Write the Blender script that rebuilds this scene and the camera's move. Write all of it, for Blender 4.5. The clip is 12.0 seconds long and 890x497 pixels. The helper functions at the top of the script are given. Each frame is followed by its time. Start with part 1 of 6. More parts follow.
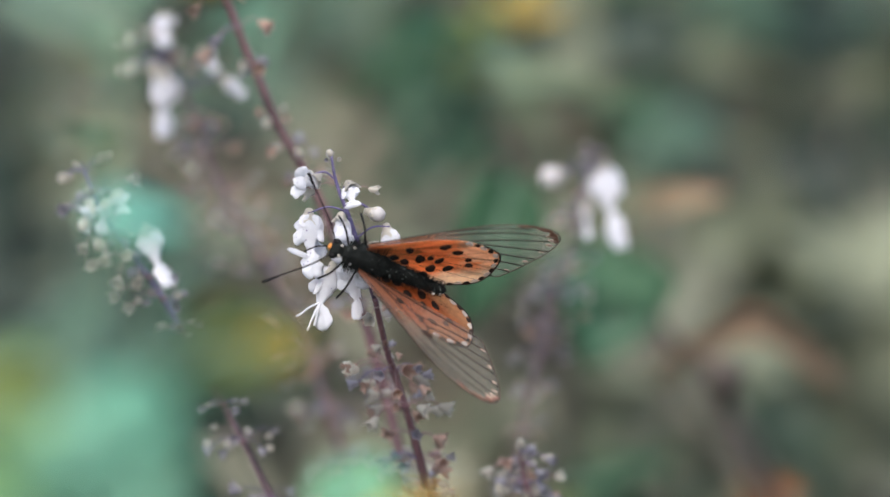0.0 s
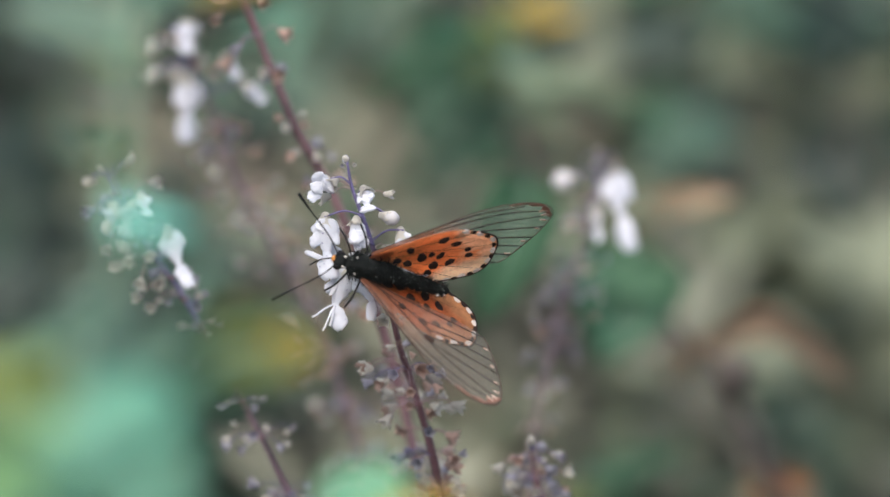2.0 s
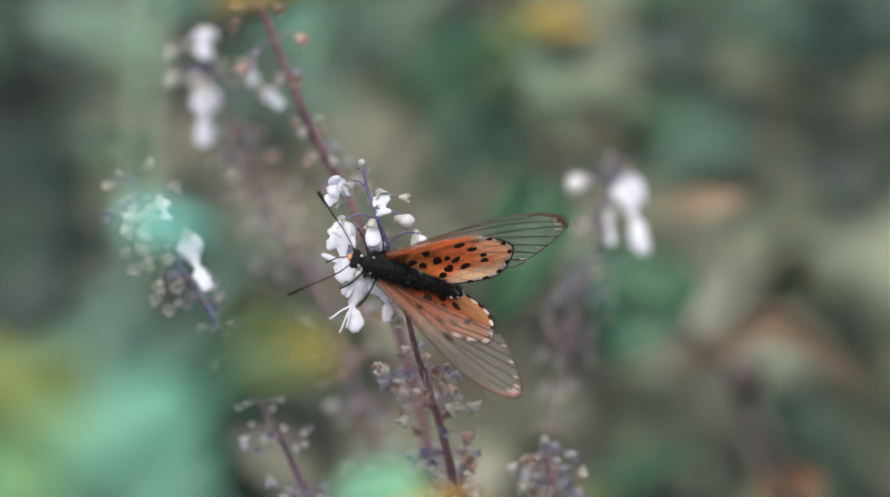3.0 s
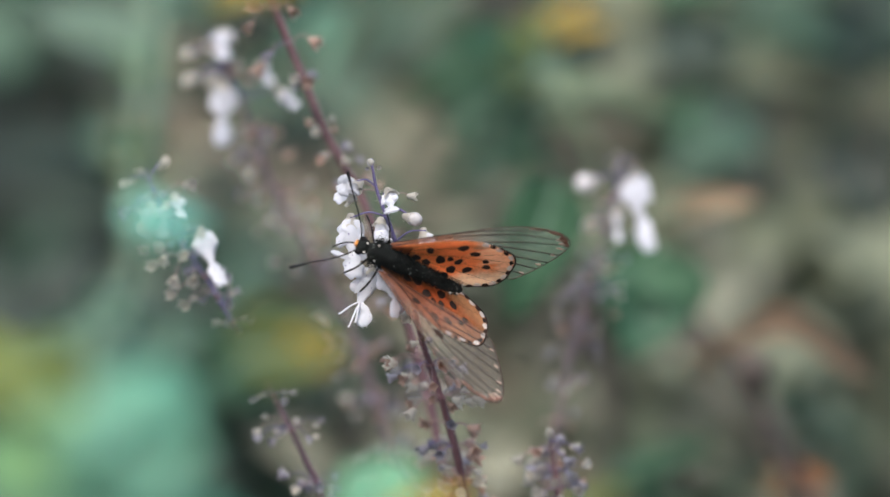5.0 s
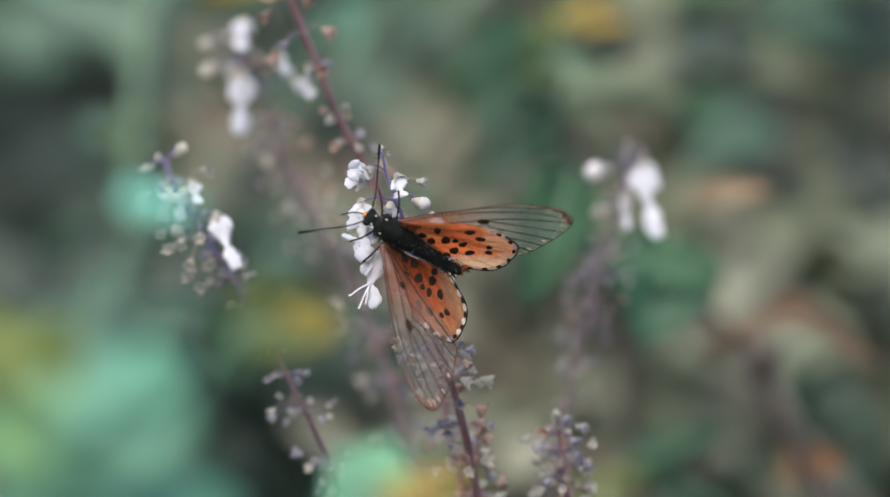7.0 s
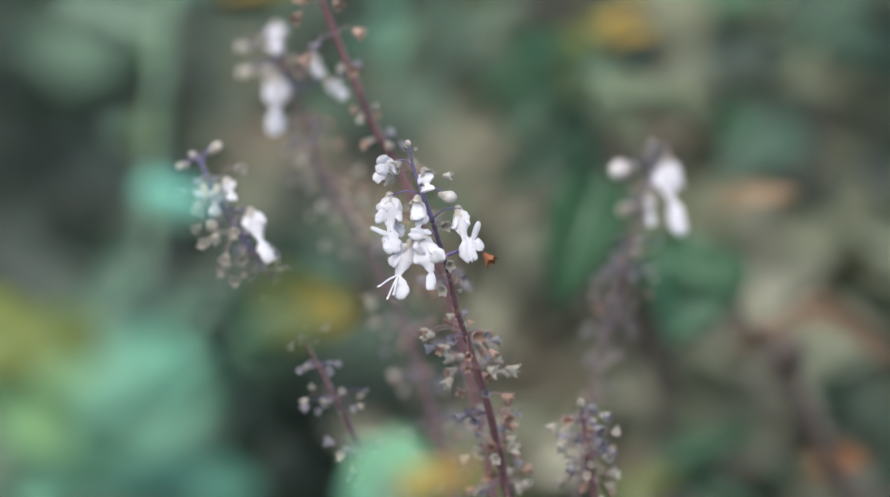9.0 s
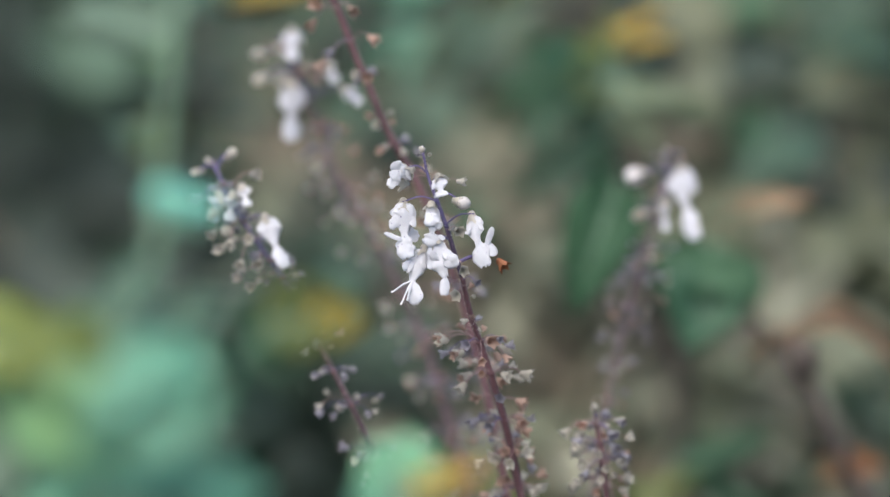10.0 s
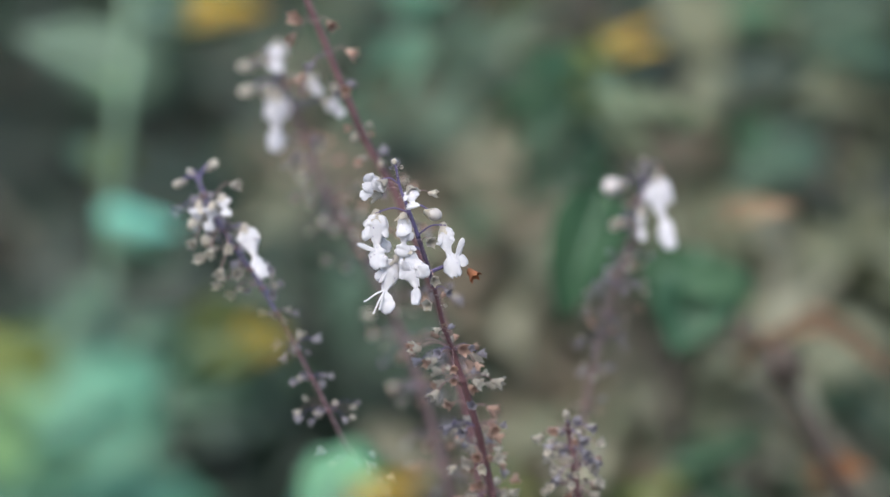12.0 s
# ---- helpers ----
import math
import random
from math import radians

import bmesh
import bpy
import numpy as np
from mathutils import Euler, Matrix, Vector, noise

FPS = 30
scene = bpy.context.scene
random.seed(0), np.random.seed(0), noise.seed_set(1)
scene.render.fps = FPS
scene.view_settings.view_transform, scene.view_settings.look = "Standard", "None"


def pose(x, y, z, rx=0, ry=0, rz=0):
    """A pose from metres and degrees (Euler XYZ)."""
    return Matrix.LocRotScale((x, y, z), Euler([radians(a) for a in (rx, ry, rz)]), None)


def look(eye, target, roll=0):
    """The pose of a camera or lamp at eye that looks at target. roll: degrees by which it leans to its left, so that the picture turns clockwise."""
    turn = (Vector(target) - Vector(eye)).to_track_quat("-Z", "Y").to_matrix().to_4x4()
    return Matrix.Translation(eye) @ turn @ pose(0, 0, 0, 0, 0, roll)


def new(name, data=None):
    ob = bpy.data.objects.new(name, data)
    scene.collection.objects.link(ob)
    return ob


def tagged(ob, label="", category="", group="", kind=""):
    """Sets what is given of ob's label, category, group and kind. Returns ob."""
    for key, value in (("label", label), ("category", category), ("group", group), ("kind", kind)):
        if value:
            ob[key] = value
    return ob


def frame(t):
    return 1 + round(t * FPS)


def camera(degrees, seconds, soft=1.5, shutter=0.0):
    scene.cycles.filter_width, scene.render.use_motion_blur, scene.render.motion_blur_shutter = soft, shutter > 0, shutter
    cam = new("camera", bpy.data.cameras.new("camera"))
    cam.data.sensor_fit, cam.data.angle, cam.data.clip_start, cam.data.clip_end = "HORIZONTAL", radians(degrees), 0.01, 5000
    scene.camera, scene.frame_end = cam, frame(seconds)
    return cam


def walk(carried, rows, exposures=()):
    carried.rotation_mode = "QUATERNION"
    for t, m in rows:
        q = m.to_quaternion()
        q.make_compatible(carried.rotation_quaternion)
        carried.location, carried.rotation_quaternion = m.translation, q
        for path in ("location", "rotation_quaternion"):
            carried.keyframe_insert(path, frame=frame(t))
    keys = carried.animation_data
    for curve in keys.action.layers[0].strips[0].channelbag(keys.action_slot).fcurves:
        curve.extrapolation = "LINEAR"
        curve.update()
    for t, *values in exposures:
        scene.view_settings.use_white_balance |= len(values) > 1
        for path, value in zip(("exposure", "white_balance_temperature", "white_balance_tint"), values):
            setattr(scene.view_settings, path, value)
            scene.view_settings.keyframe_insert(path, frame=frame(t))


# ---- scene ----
cam = camera(5, 12.0, soft=1.45)
CAMERA_PATH = [
    (0, pose(-0.09146, -1.30391, 1.08897, 75.496, -0.758, -4.148)),
    (0.5, pose(-0.09118, -1.31309, 1.09528, 75.363, -0.741, -4.100)),
    (1, pose(-0.08870, -1.32036, 1.09732, 75.345, -0.729, -3.984)),
    (1.5, pose(-0.08906, -1.33392, 1.09870, 75.419, -0.757, -3.922)),
    (2, pose(-0.08619, -1.34317, 1.10459, 75.289, -0.832, -3.704)),
    (2.5, pose(-0.08654, -1.35252, 1.10465, 75.392, -0.718, -3.686)),
    (3, pose(-0.08676, -1.36137, 1.10897, 75.319, -0.750, -3.611)),
    (5, pose(-0.07260, -1.39882, 1.11870, 75.297, -0.722, -2.900)),
    (5.5, pose(-0.07087, -1.41020, 1.11943, 75.368, -0.638, -2.824)),
    (6, pose(-0.06410, -1.42094, 1.12008, 75.421, -0.562, -2.549)),
    (6.5, pose(-0.06064, -1.43027, 1.12233, 75.418, -0.639, -2.344)),
    (8.5, pose(-0.04521, -1.46878, 1.11164, 76.097, -0.418, -1.658)),
    (9, pose(-0.04403, -1.48514, 1.11432, 76.134, -0.336, -1.532)),
    (9.5, pose(-0.04317, -1.49008, 1.11850, 76.035, -0.424, -1.413)),
    (10, pose(-0.03866, -1.49117, 1.11385, 76.234, -0.230, -1.266)),
    (10.5, pose(-0.03182, -1.49892, 1.12378, 75.983, -0.308, -1.008)),
    (11, pose(-0.02028, -1.50857, 1.12351, 76.082, -0.281, -0.642)),
    (11.5, pose(-0.01106, -1.51894, 1.12136, 76.239, -0.181, -0.356)),
    (12, pose(0.00001, -1.52230, 1.12957, 76.002, -0.001, -0.001)),
]
walk(cam, CAMERA_PATH, exposures=[(0.0, 0.95), (6.5, 0.90), (12.0, 0.79)])

# ---- light: open shade under a bright overcast sky ----
world = bpy.data.worlds.new("overcast_sky")
scene.world = world
world.use_nodes = True
wn = world.node_tree.nodes
wn.clear()
sky = wn.new("ShaderNodeTexSky")
sky.sky_type = "NISHITA"
sky.sun_disc = False
sky.sun_elevation = radians(55)
sky.sun_rotation = radians(200)
sky.dust_density = 3.0
wb = wn.new("ShaderNodeBackground")
wb.inputs["Strength"].default_value = 0.15
wo = wn.new("ShaderNodeOutputWorld")
world.node_tree.links.new(sky.outputs[0], wb.inputs[0])
world.node_tree.links.new(wb.outputs[0], wo.inputs[0])
sun_data = bpy.data.lights.new("sun", "SUN")
sun_data.energy = 1.8
sun_data.angle = radians(60)
sun_data.color = (1.0, 0.95, 0.84)
sun = new("sun", sun_data)
sun.matrix_world = look((-0.5, -0.5, 2.6), (0, 0, 0.6))


# ---- materials ----
def material(name):
    m = bpy.data.materials.new(name)
    m.use_nodes = True
    return m, m.node_tree, m.node_tree.nodes["Principled BSDF"]


def mottled(name, dark, light, scale, rough=0.6, bump=0.3, translucent=0.0, sheen=0.0, fine=6.0, vary=0.12, island=False, gloss=0.4):
    """Two scales of noise between two colours, with relief; each object a little different."""
    m, t, b = material(name)
    n = t.nodes
    co = n.new("ShaderNodeTexCoord")
    big = n.new("ShaderNodeTexNoise")
    big.inputs["Scale"].default_value = scale
    big.inputs["Detail"].default_value = 4
    small = n.new("ShaderNodeTexNoise")
    small.inputs["Scale"].default_value = scale * fine
    small.inputs["Detail"].default_value = 3
    mix = n.new("ShaderNodeMath")
    mix.operation = "MULTIPLY_ADD"
    mix.inputs[1].default_value = 0.35
    ramp = n.new("ShaderNodeValToRGB")
    ramp.color_ramp.elements[0].position = 0.5
    ramp.color_ramp.elements[1].position = 0.85
    ramp.color_ramp.elements[0].color = (*dark, 1)
    ramp.color_ramp.elements[1].color = (*light, 1)
    info = n.new("ShaderNodeObjectInfo")
    hsv = n.new("ShaderNodeHueSaturation")
    val = n.new("ShaderNodeMapRange")
    val.inputs["To Min"].default_value = 1 - vary
    val.inputs["To Max"].default_value = 1 + vary
    t.links.new(co.outputs["Object"], big.inputs["Vector"])
    t.links.new(co.outputs["Object"], small.inputs["Vector"])
    t.links.new(small.outputs["Fac"], mix.inputs[0])
    t.links.new(big.outputs["Fac"], mix.inputs[2])
    t.links.new(mix.outputs[0], ramp.inputs[0])
    geo = n.new("ShaderNodeNewGeometry")
    t.links.new(geo.outputs["Random Per Island"] if island else info.outputs["Random"], val.inputs[0])
    t.links.new(val.outputs[0], hsv.inputs["Value"])
    t.links.new(ramp.outputs[0], hsv.inputs["Color"])
    t.links.new(hsv.outputs[0], b.inputs["Base Color"])
    b.inputs["Roughness"].default_value = rough
    b.inputs["Specular IOR Level"].default_value = gloss
    b.inputs["Sheen Weight"].default_value = sheen
    bm_ = n.new("ShaderNodeBump")
    bm_.inputs["Strength"].default_value = bump
    bm_.inputs["Distance"].default_value = 0.0003
    t.links.new(small.outputs["Fac"], bm_.inputs["Height"])
    t.links.new(bm_.outputs[0], b.inputs["Normal"])
    if translucent:
        tr = n.new("ShaderNodeBsdfTranslucent")
        sh = n.new("ShaderNodeMixShader")
        sh.inputs[0].default_value = translucent
        out = n["Material Output"]
        t.links.new(hsv.outputs[0], tr.inputs[0])
        t.links.new(b.outputs[0], sh.inputs[1])
        t.links.new(tr.outputs[0], sh.inputs[2])
        t.links.new(sh.outputs[0], out.inputs[0])
    return m


PETAL = mottled("white_petal", (0.74, 0.75, 0.82), (0.92, 0.92, 0.945), 420, 0.6, 0.5, 0.42, 0.1, vary=0.04, gloss=0.2)
petal_nodes, petal_links = PETAL.node_tree.nodes, PETAL.node_tree.links
specks = petal_nodes.new("ShaderNodeTexVoronoi")
specks.inputs["Scale"].default_value = 3.6
speck_edge = petal_nodes.new("ShaderNodeMapRange")
speck_edge.inputs["From Min"].default_value = 0.07
speck_edge.inputs["From Max"].default_value = 0.13
speck_mix = petal_nodes.new("ShaderNodeMix")
speck_mix.data_type = "RGBA"
speck_mix.inputs[6].default_value = (0.22, 0.17, 0.36, 1)
petal_links.new(petal_nodes["Texture Coordinate"].outputs["Object"], specks.inputs["Vector"])
petal_links.new(specks.outputs["Distance"], speck_edge.inputs[0])
petal_links.new(speck_edge.outputs[0], speck_mix.inputs[0])
petal_links.new(petal_nodes["Hue/Saturation/Value"].outputs[0], speck_mix.inputs[7])
petal_links.new(speck_mix.outputs[2], petal_nodes["Principled BSDF"].inputs["Base Color"])
petal_links.new(speck_mix.outputs[2], petal_nodes["Translucent BSDF"].inputs[0])
BUD = mottled("cream_bud", (0.46, 0.44, 0.44), (0.64, 0.61, 0.61), 400, 0.55, 0.2, 0.15)
STEM_VIOLET = mottled("violet_stem", (0.075, 0.06, 0.15), (0.17, 0.14, 0.30), 250, 0.6, 0.4, sheen=0.1)
STEM_PLUM = mottled("dark_plum_stem", (0.035, 0.022, 0.05), (0.085, 0.058, 0.11), 250, 0.6, 0.4, sheen=0.1)
STEM_ROSY = mottled("rosy_grey_stem", (0.075, 0.046, 0.056), (0.15, 0.095, 0.11), 200, 0.65, 0.4, sheen=0.15)
STEM_DUSKY = mottled("dusky_maroon_stem", (0.055, 0.030, 0.040), (0.125, 0.072, 0.088), 160, 0.65, 0.5, sheen=0.1)
STEM_MAROON = mottled("maroon_stem", (0.075, 0.034, 0.042), (0.18, 0.088, 0.10), 150, 0.6, 0.5, sheen=0.1)
STEM_PINK = mottled("pinkish_stalk", (0.22, 0.14, 0.15), (0.40, 0.28, 0.28), 200, 0.7, 0.4, sheen=0.2)
CALYX = mottled("dry_calyx", (0.42, 0.29, 0.245), (0.72, 0.55, 0.46), 220, 0.8, 0.6, 0.5, 0.1, vary=0.25, gloss=0.2)
CALYX_VIOLET = mottled("violet_calyx", (0.26, 0.25, 0.30), (0.54, 0.52, 0.58), 260, 0.8, 0.5, 0.45, 0.1, vary=0.25, gloss=0.2)
CALYX_PALE = mottled("pale_calyx", (0.54, 0.51, 0.45), (0.82, 0.79, 0.73), 260, 0.8, 0.5, 0.6, 0.1, vary=0.2, gloss=0.2)
ORANGE_DRY = mottled("withered_orange", (0.24, 0.085, 0.035), (0.42, 0.17, 0.08), 300, 0.6, 0.5, 0.2)
LEAF_AQUA = mottled("pale_aqua_leaf", (0.15, 0.46, 0.36), (0.23, 0.57, 0.46), 60, 0.5, 0.3, 0.12, vary=0.05)
LEAF_TEAL = mottled("blue_green_leaf", (0.09, 0.27, 0.175), (0.16, 0.40, 0.28), 60, 0.55, 0.5, 0.3, vary=0.12)
LEAF_LIGHT = mottled("light_green_leaf", (0.12, 0.30, 0.13), (0.24, 0.45, 0.21), 60, 0.55, 0.5, 0.3, vary=0.12)
LEAF_MINT = mottled("mint_green_leaf", (0.13, 0.36, 0.20), (0.22, 0.50, 0.31), 60, 0.55, 0.4, 0.25, vary=0.08)
LEAF_JADE = mottled("soft_jade_leaf", (0.065, 0.17, 0.115), (0.12, 0.26, 0.18), 60, 0.55, 0.5, 0.3, vary=0.12)
LEAF_DARK = mottled("dark_green_leaf", (0.025, 0.085, 0.045), (0.06, 0.16, 0.085), 60, 0.55, 0.5, 0.2, vary=0.2)
LEAF_MID = mottled("mid_green_leaf", (0.020, 0.062, 0.030), (0.042, 0.105, 0.055), 60, 0.6, 0.4, 0.2, vary=0.1, gloss=0.2)
LEAF_GREEN = mottled("grey_green_leaf", (0.045, 0.095, 0.062), (0.08, 0.145, 0.098), 60, 0.6, 0.4, 0.2, vary=0.1)
LEAF_SAGE = mottled("sage_leaf", (0.085, 0.145, 0.105), (0.15, 0.225, 0.165), 60, 0.6, 0.4, 0.3, vary=0.1)
LEAF_LIME = mottled("yellow_green_leaf", (0.15, 0.20, 0.05), (0.26, 0.31, 0.09), 60, 0.6, 0.4, 0.3, vary=0.1)
LEAF_PALE = mottled("pale_yellowish_leaf", (0.11, 0.145, 0.085), (0.19, 0.225, 0.145), 60, 0.6, 0.5, 0.3, vary=0.15)
LEAF_YELLOW = mottled("yellow_leaf", (0.36, 0.23, 0.03), (0.56, 0.37, 0.055), 80, 0.6, 0.4, 0.3)
LEAF_GOLD = mottled("golden_olive_leaf", (0.19, 0.145, 0.016), (0.32, 0.24, 0.03), 80, 0.6, 0.4, 0.3)
LEAF_OLIVE = mottled("olive_leaf", (0.05, 0.075, 0.018), (0.11, 0.135, 0.032), 60, 0.6, 0.4, 0.3)
LEAF_STRAW = mottled("grey_straw_leaf", (0.17, 0.16, 0.125), (0.27, 0.25, 0.20), 70, 0.75, 0.7, 0.2)
LEAF_RUST = mottled("rusty_leaf", (0.24, 0.10, 0.04), (0.42, 0.20, 0.085), 70, 0.75, 0.7, 0.2)
LEAF_BROWN = mottled("dry_brown_leaf", (0.22, 0.14, 0.085), (0.38, 0.26, 0.165), 70, 0.75, 0.7, 0.15)
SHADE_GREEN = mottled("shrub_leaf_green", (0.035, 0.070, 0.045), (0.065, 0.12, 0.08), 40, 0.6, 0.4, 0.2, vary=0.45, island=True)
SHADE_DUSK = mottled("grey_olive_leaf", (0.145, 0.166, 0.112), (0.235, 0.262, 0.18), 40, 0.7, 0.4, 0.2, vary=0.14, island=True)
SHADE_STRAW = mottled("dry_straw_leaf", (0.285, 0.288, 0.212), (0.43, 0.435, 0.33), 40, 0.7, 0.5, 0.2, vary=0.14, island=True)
# leaves that stand in shade: the shade is darkened into their colour
SHADE_DEEP = mottled("shrub_leaf_shade_green", (0.016, 0.028, 0.022), (0.035, 0.058, 0.044), 40, 0.6, 0.4, 0.15, vary=0.4, island=True)
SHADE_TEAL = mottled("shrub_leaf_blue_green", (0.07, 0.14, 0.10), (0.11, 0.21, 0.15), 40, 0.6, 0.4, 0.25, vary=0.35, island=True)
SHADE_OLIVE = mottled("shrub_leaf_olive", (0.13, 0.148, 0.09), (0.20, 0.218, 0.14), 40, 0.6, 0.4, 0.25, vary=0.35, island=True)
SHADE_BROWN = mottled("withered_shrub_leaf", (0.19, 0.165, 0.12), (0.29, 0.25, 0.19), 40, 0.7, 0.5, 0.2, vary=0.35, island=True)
STEM_GREEN = mottled("grey_green_stem", (0.09, 0.16, 0.105), (0.18, 0.28, 0.19), 80, 0.6, 0.4)
STEM_TWIG = mottled("grey_brown_twig", (0.07, 0.062, 0.052), (0.19, 0.17, 0.14), 60, 0.8, 0.6, island=True, vary=0.5)
STEM_WOODY = mottled("woody_stem", (0.035, 0.028, 0.025), (0.085, 0.068, 0.058), 90, 0.8, 0.8)
SOIL = mottled("dry_soil", (0.05, 0.05, 0.034), (0.095, 0.088, 0.062), 22, 0.95, 0.8, fine=9)
LITTER = mottled("leaf_litter", (0.12, 0.09, 0.06), (0.28, 0.21, 0.15), 50, 0.9, 0.6, vary=0.3)
FUR = mottled("black_fur", (0.005, 0.006, 0.0056), (0.013, 0.015, 0.014), 900, 0.9, 0.9, gloss=0.15)
SPOT_BLACK = mottled("black_wing_scales", (0.018, 0.011, 0.009), (0.042, 0.026, 0.020), 900, 0.8, 0.3, gloss=0.1)
CHITIN = mottled("black_chitin", (0.003, 0.003, 0.004), (0.010, 0.009, 0.009), 900, 0.6, 0.2, gloss=0.15)
HEAD_ORANGE = mottled("orange_head", (0.45, 0.16, 0.03), (0.70, 0.32, 0.07), 900, 0.7, 0.6)
SPOT_WHITE = mottled("white_scales", (0.78, 0.72, 0.66), (0.88, 0.84, 0.78), 900, 0.7, 0.3, 0.45, vary=0.03)
VEIN = mottled("brown_vein", (0.012, 0.008, 0.007), (0.030, 0.020, 0.016), 500, 0.6, 0.2, gloss=0.1)
WING_EDGE = mottled("brown_wing_edge", (0.035, 0.023, 0.018), (0.085, 0.052, 0.04), 500, 0.6, 0.2, gloss=0.1)
PALE_SCALE = mottled("pale_scales", (0.10, 0.12, 0.105), (0.24, 0.27, 0.24), 900, 0.7, 0.3)
TIP_PALE = mottled("pale_rusty_wing_tip", (0.42, 0.28, 0.21), (0.62, 0.47, 0.38), 700, 0.6, 0.2, 0.3)
TIP_RUST = mottled("rusty_wing_tip", (0.16, 0.075, 0.05), (0.30, 0.15, 0.105), 700, 0.6, 0.2, 0.2)


def wing_material(name, root, outer, clear, smoke=0.0, cream=None, glow=0.45, film=(0.004, 0.015), dull=1.0):
    """A scaled membrane along the wing's own length: root colour, then outer colour and clearness; streaks run with the veins."""
    m, t, b = material(name)
    n = t.nodes

    def node(kind, **sockets):
        k = n.new("ShaderNode" + kind)
        for key, value in sockets.items():
            k.inputs[key.replace("_", " ")].default_value = value
        return k

    def ramp(source, lo, hi, a=0.0, c=1.0):
        k = node("MapRange", From_Min=lo, From_Max=hi, To_Min=a, To_Max=c)
        k.interpolation_type = "SMOOTHSTEP"
        t.links.new(source, k.inputs[0])
        return k.outputs[0]

    def blend(fac, one, two):
        k = n.new("ShaderNodeMix")
        k.data_type = "RGBA"
        t.links.new(fac, k.inputs[0])
        for slot, value in ((6, one), (7, two)):
            if isinstance(value, tuple):
                k.inputs[slot].default_value = (*value, 1)
            else:
                t.links.new(value, k.inputs[slot])
        return k.outputs[2]

    def calc(kind, one, two):
        k = n.new("ShaderNodeMath")
        k.operation = kind
        for slot, value in ((0, one), (1, two)):
            if isinstance(value, float):
                k.inputs[slot].default_value = value
            else:
                t.links.new(value, k.inputs[slot])
        return k.outputs[0]

    co = n.new("ShaderNodeTexCoord")
    sep = n.new("ShaderNodeSeparateXYZ")
    t.links.new(co.outputs["Object"], sep.inputs[0])
    long = n.new("ShaderNodeMapping")
    long.inputs["Scale"].default_value = (120, 900, 1)
    t.links.new(co.outputs["Object"], long.inputs["Vector"])
    streak = node("TexNoise", Scale=1.0, Detail=3.0)
    t.links.new(long.outputs[0], streak.inputs["Vector"])
    blot = node("TexNoise", Scale=420.0, Detail=4.0)
    t.links.new(co.outputs["Object"], blot.inputs["Vector"])
    fine = node("TexNoise", Scale=2600.0, Detail=2.0)
    t.links.new(co.outputs["Object"], fine.inputs["Vector"])
    x = calc("ADD", sep.outputs["X"], calc("MULTIPLY", calc("SUBTRACT", blot.outputs["Fac"], 0.5), 0.006))
    x = calc("ADD", x, calc("MULTIPLY", calc("SUBTRACT", streak.outputs["Fac"], 0.5), 0.008))
    y = calc("ADD", sep.outputs["Y"], calc("MULTIPLY", calc("SUBTRACT", blot.outputs["Fac"], 0.5), 0.003))
    plain = blend(ramp(x, film[0], film[1]), root, outer)
    lit = plain
    if cream:
        inner = calc("MULTIPLY", ramp(y, 0.0066, 0.0088), 0.85)
        rim_ = calc("MULTIPLY", ramp(x, 0.0105, 0.0135), 0.5)
        lit = blend(calc("MAXIMUM", inner, rim_), plain, cream)
    grained = []
    for colour, value, reach_to in ((lit if dull == 1.0 else plain, dull, smoke), (lit, 1.0, smoke * 0.5)):
        if smoke:
            reach = calc("ADD", calc("MULTIPLY", x, 0.75), calc("MULTIPLY", calc("ABSOLUTE", y, 0.0), 0.25))
            colour = blend(ramp(reach, 0.0015, reach_to, 0.96, 0.0), colour, (0.012, 0.010, 0.010))
        grain = n.new("ShaderNodeHueSaturation")
        t.links.new(colour, grain.inputs["Color"])
        t.links.new(calc("MULTIPLY", ramp(fine.outputs["Fac"], 0.3, 0.7, 0.86 * value, 1.1 * value), ramp(streak.outputs["Fac"], 0.3, 0.7, 0.86, 1.1)), grain.inputs["Value"])
        grained.append(grain.outputs[0])
    t.links.new(grained[0], b.inputs["Base Color"])
    b.inputs["Roughness"].default_value = 0.5
    b.inputs["Specular IOR Level"].default_value = 0.3
    bp = node("Bump", Strength=0.25, Distance=0.0002)
    t.links.new(blot.outputs["Fac"], bp.inputs["Height"])
    t.links.new(bp.outputs[0], b.inputs["Normal"])
    tl = n.new("ShaderNodeBsdfTranslucent")
    t.links.new(grained[1], tl.inputs[0])
    body = n.new("ShaderNodeMixShader")
    body.inputs[0].default_value = glow
    t.links.new(b.outputs[0], body.inputs[1])
    t.links.new(tl.outputs[0], body.inputs[2])
    tp = n.new("ShaderNodeBsdfTransparent")
    sh = n.new("ShaderNodeMixShader")
    t.links.new(ramp(x, film[0], film[1], *clear), sh.inputs[0])
    t.links.new(body.outputs[0], sh.inputs[1])
    t.links.new(tp.outputs[0], sh.inputs[2])
    t.links.new(sh.outputs[0], n["Material Output"].inputs[0])
    return m


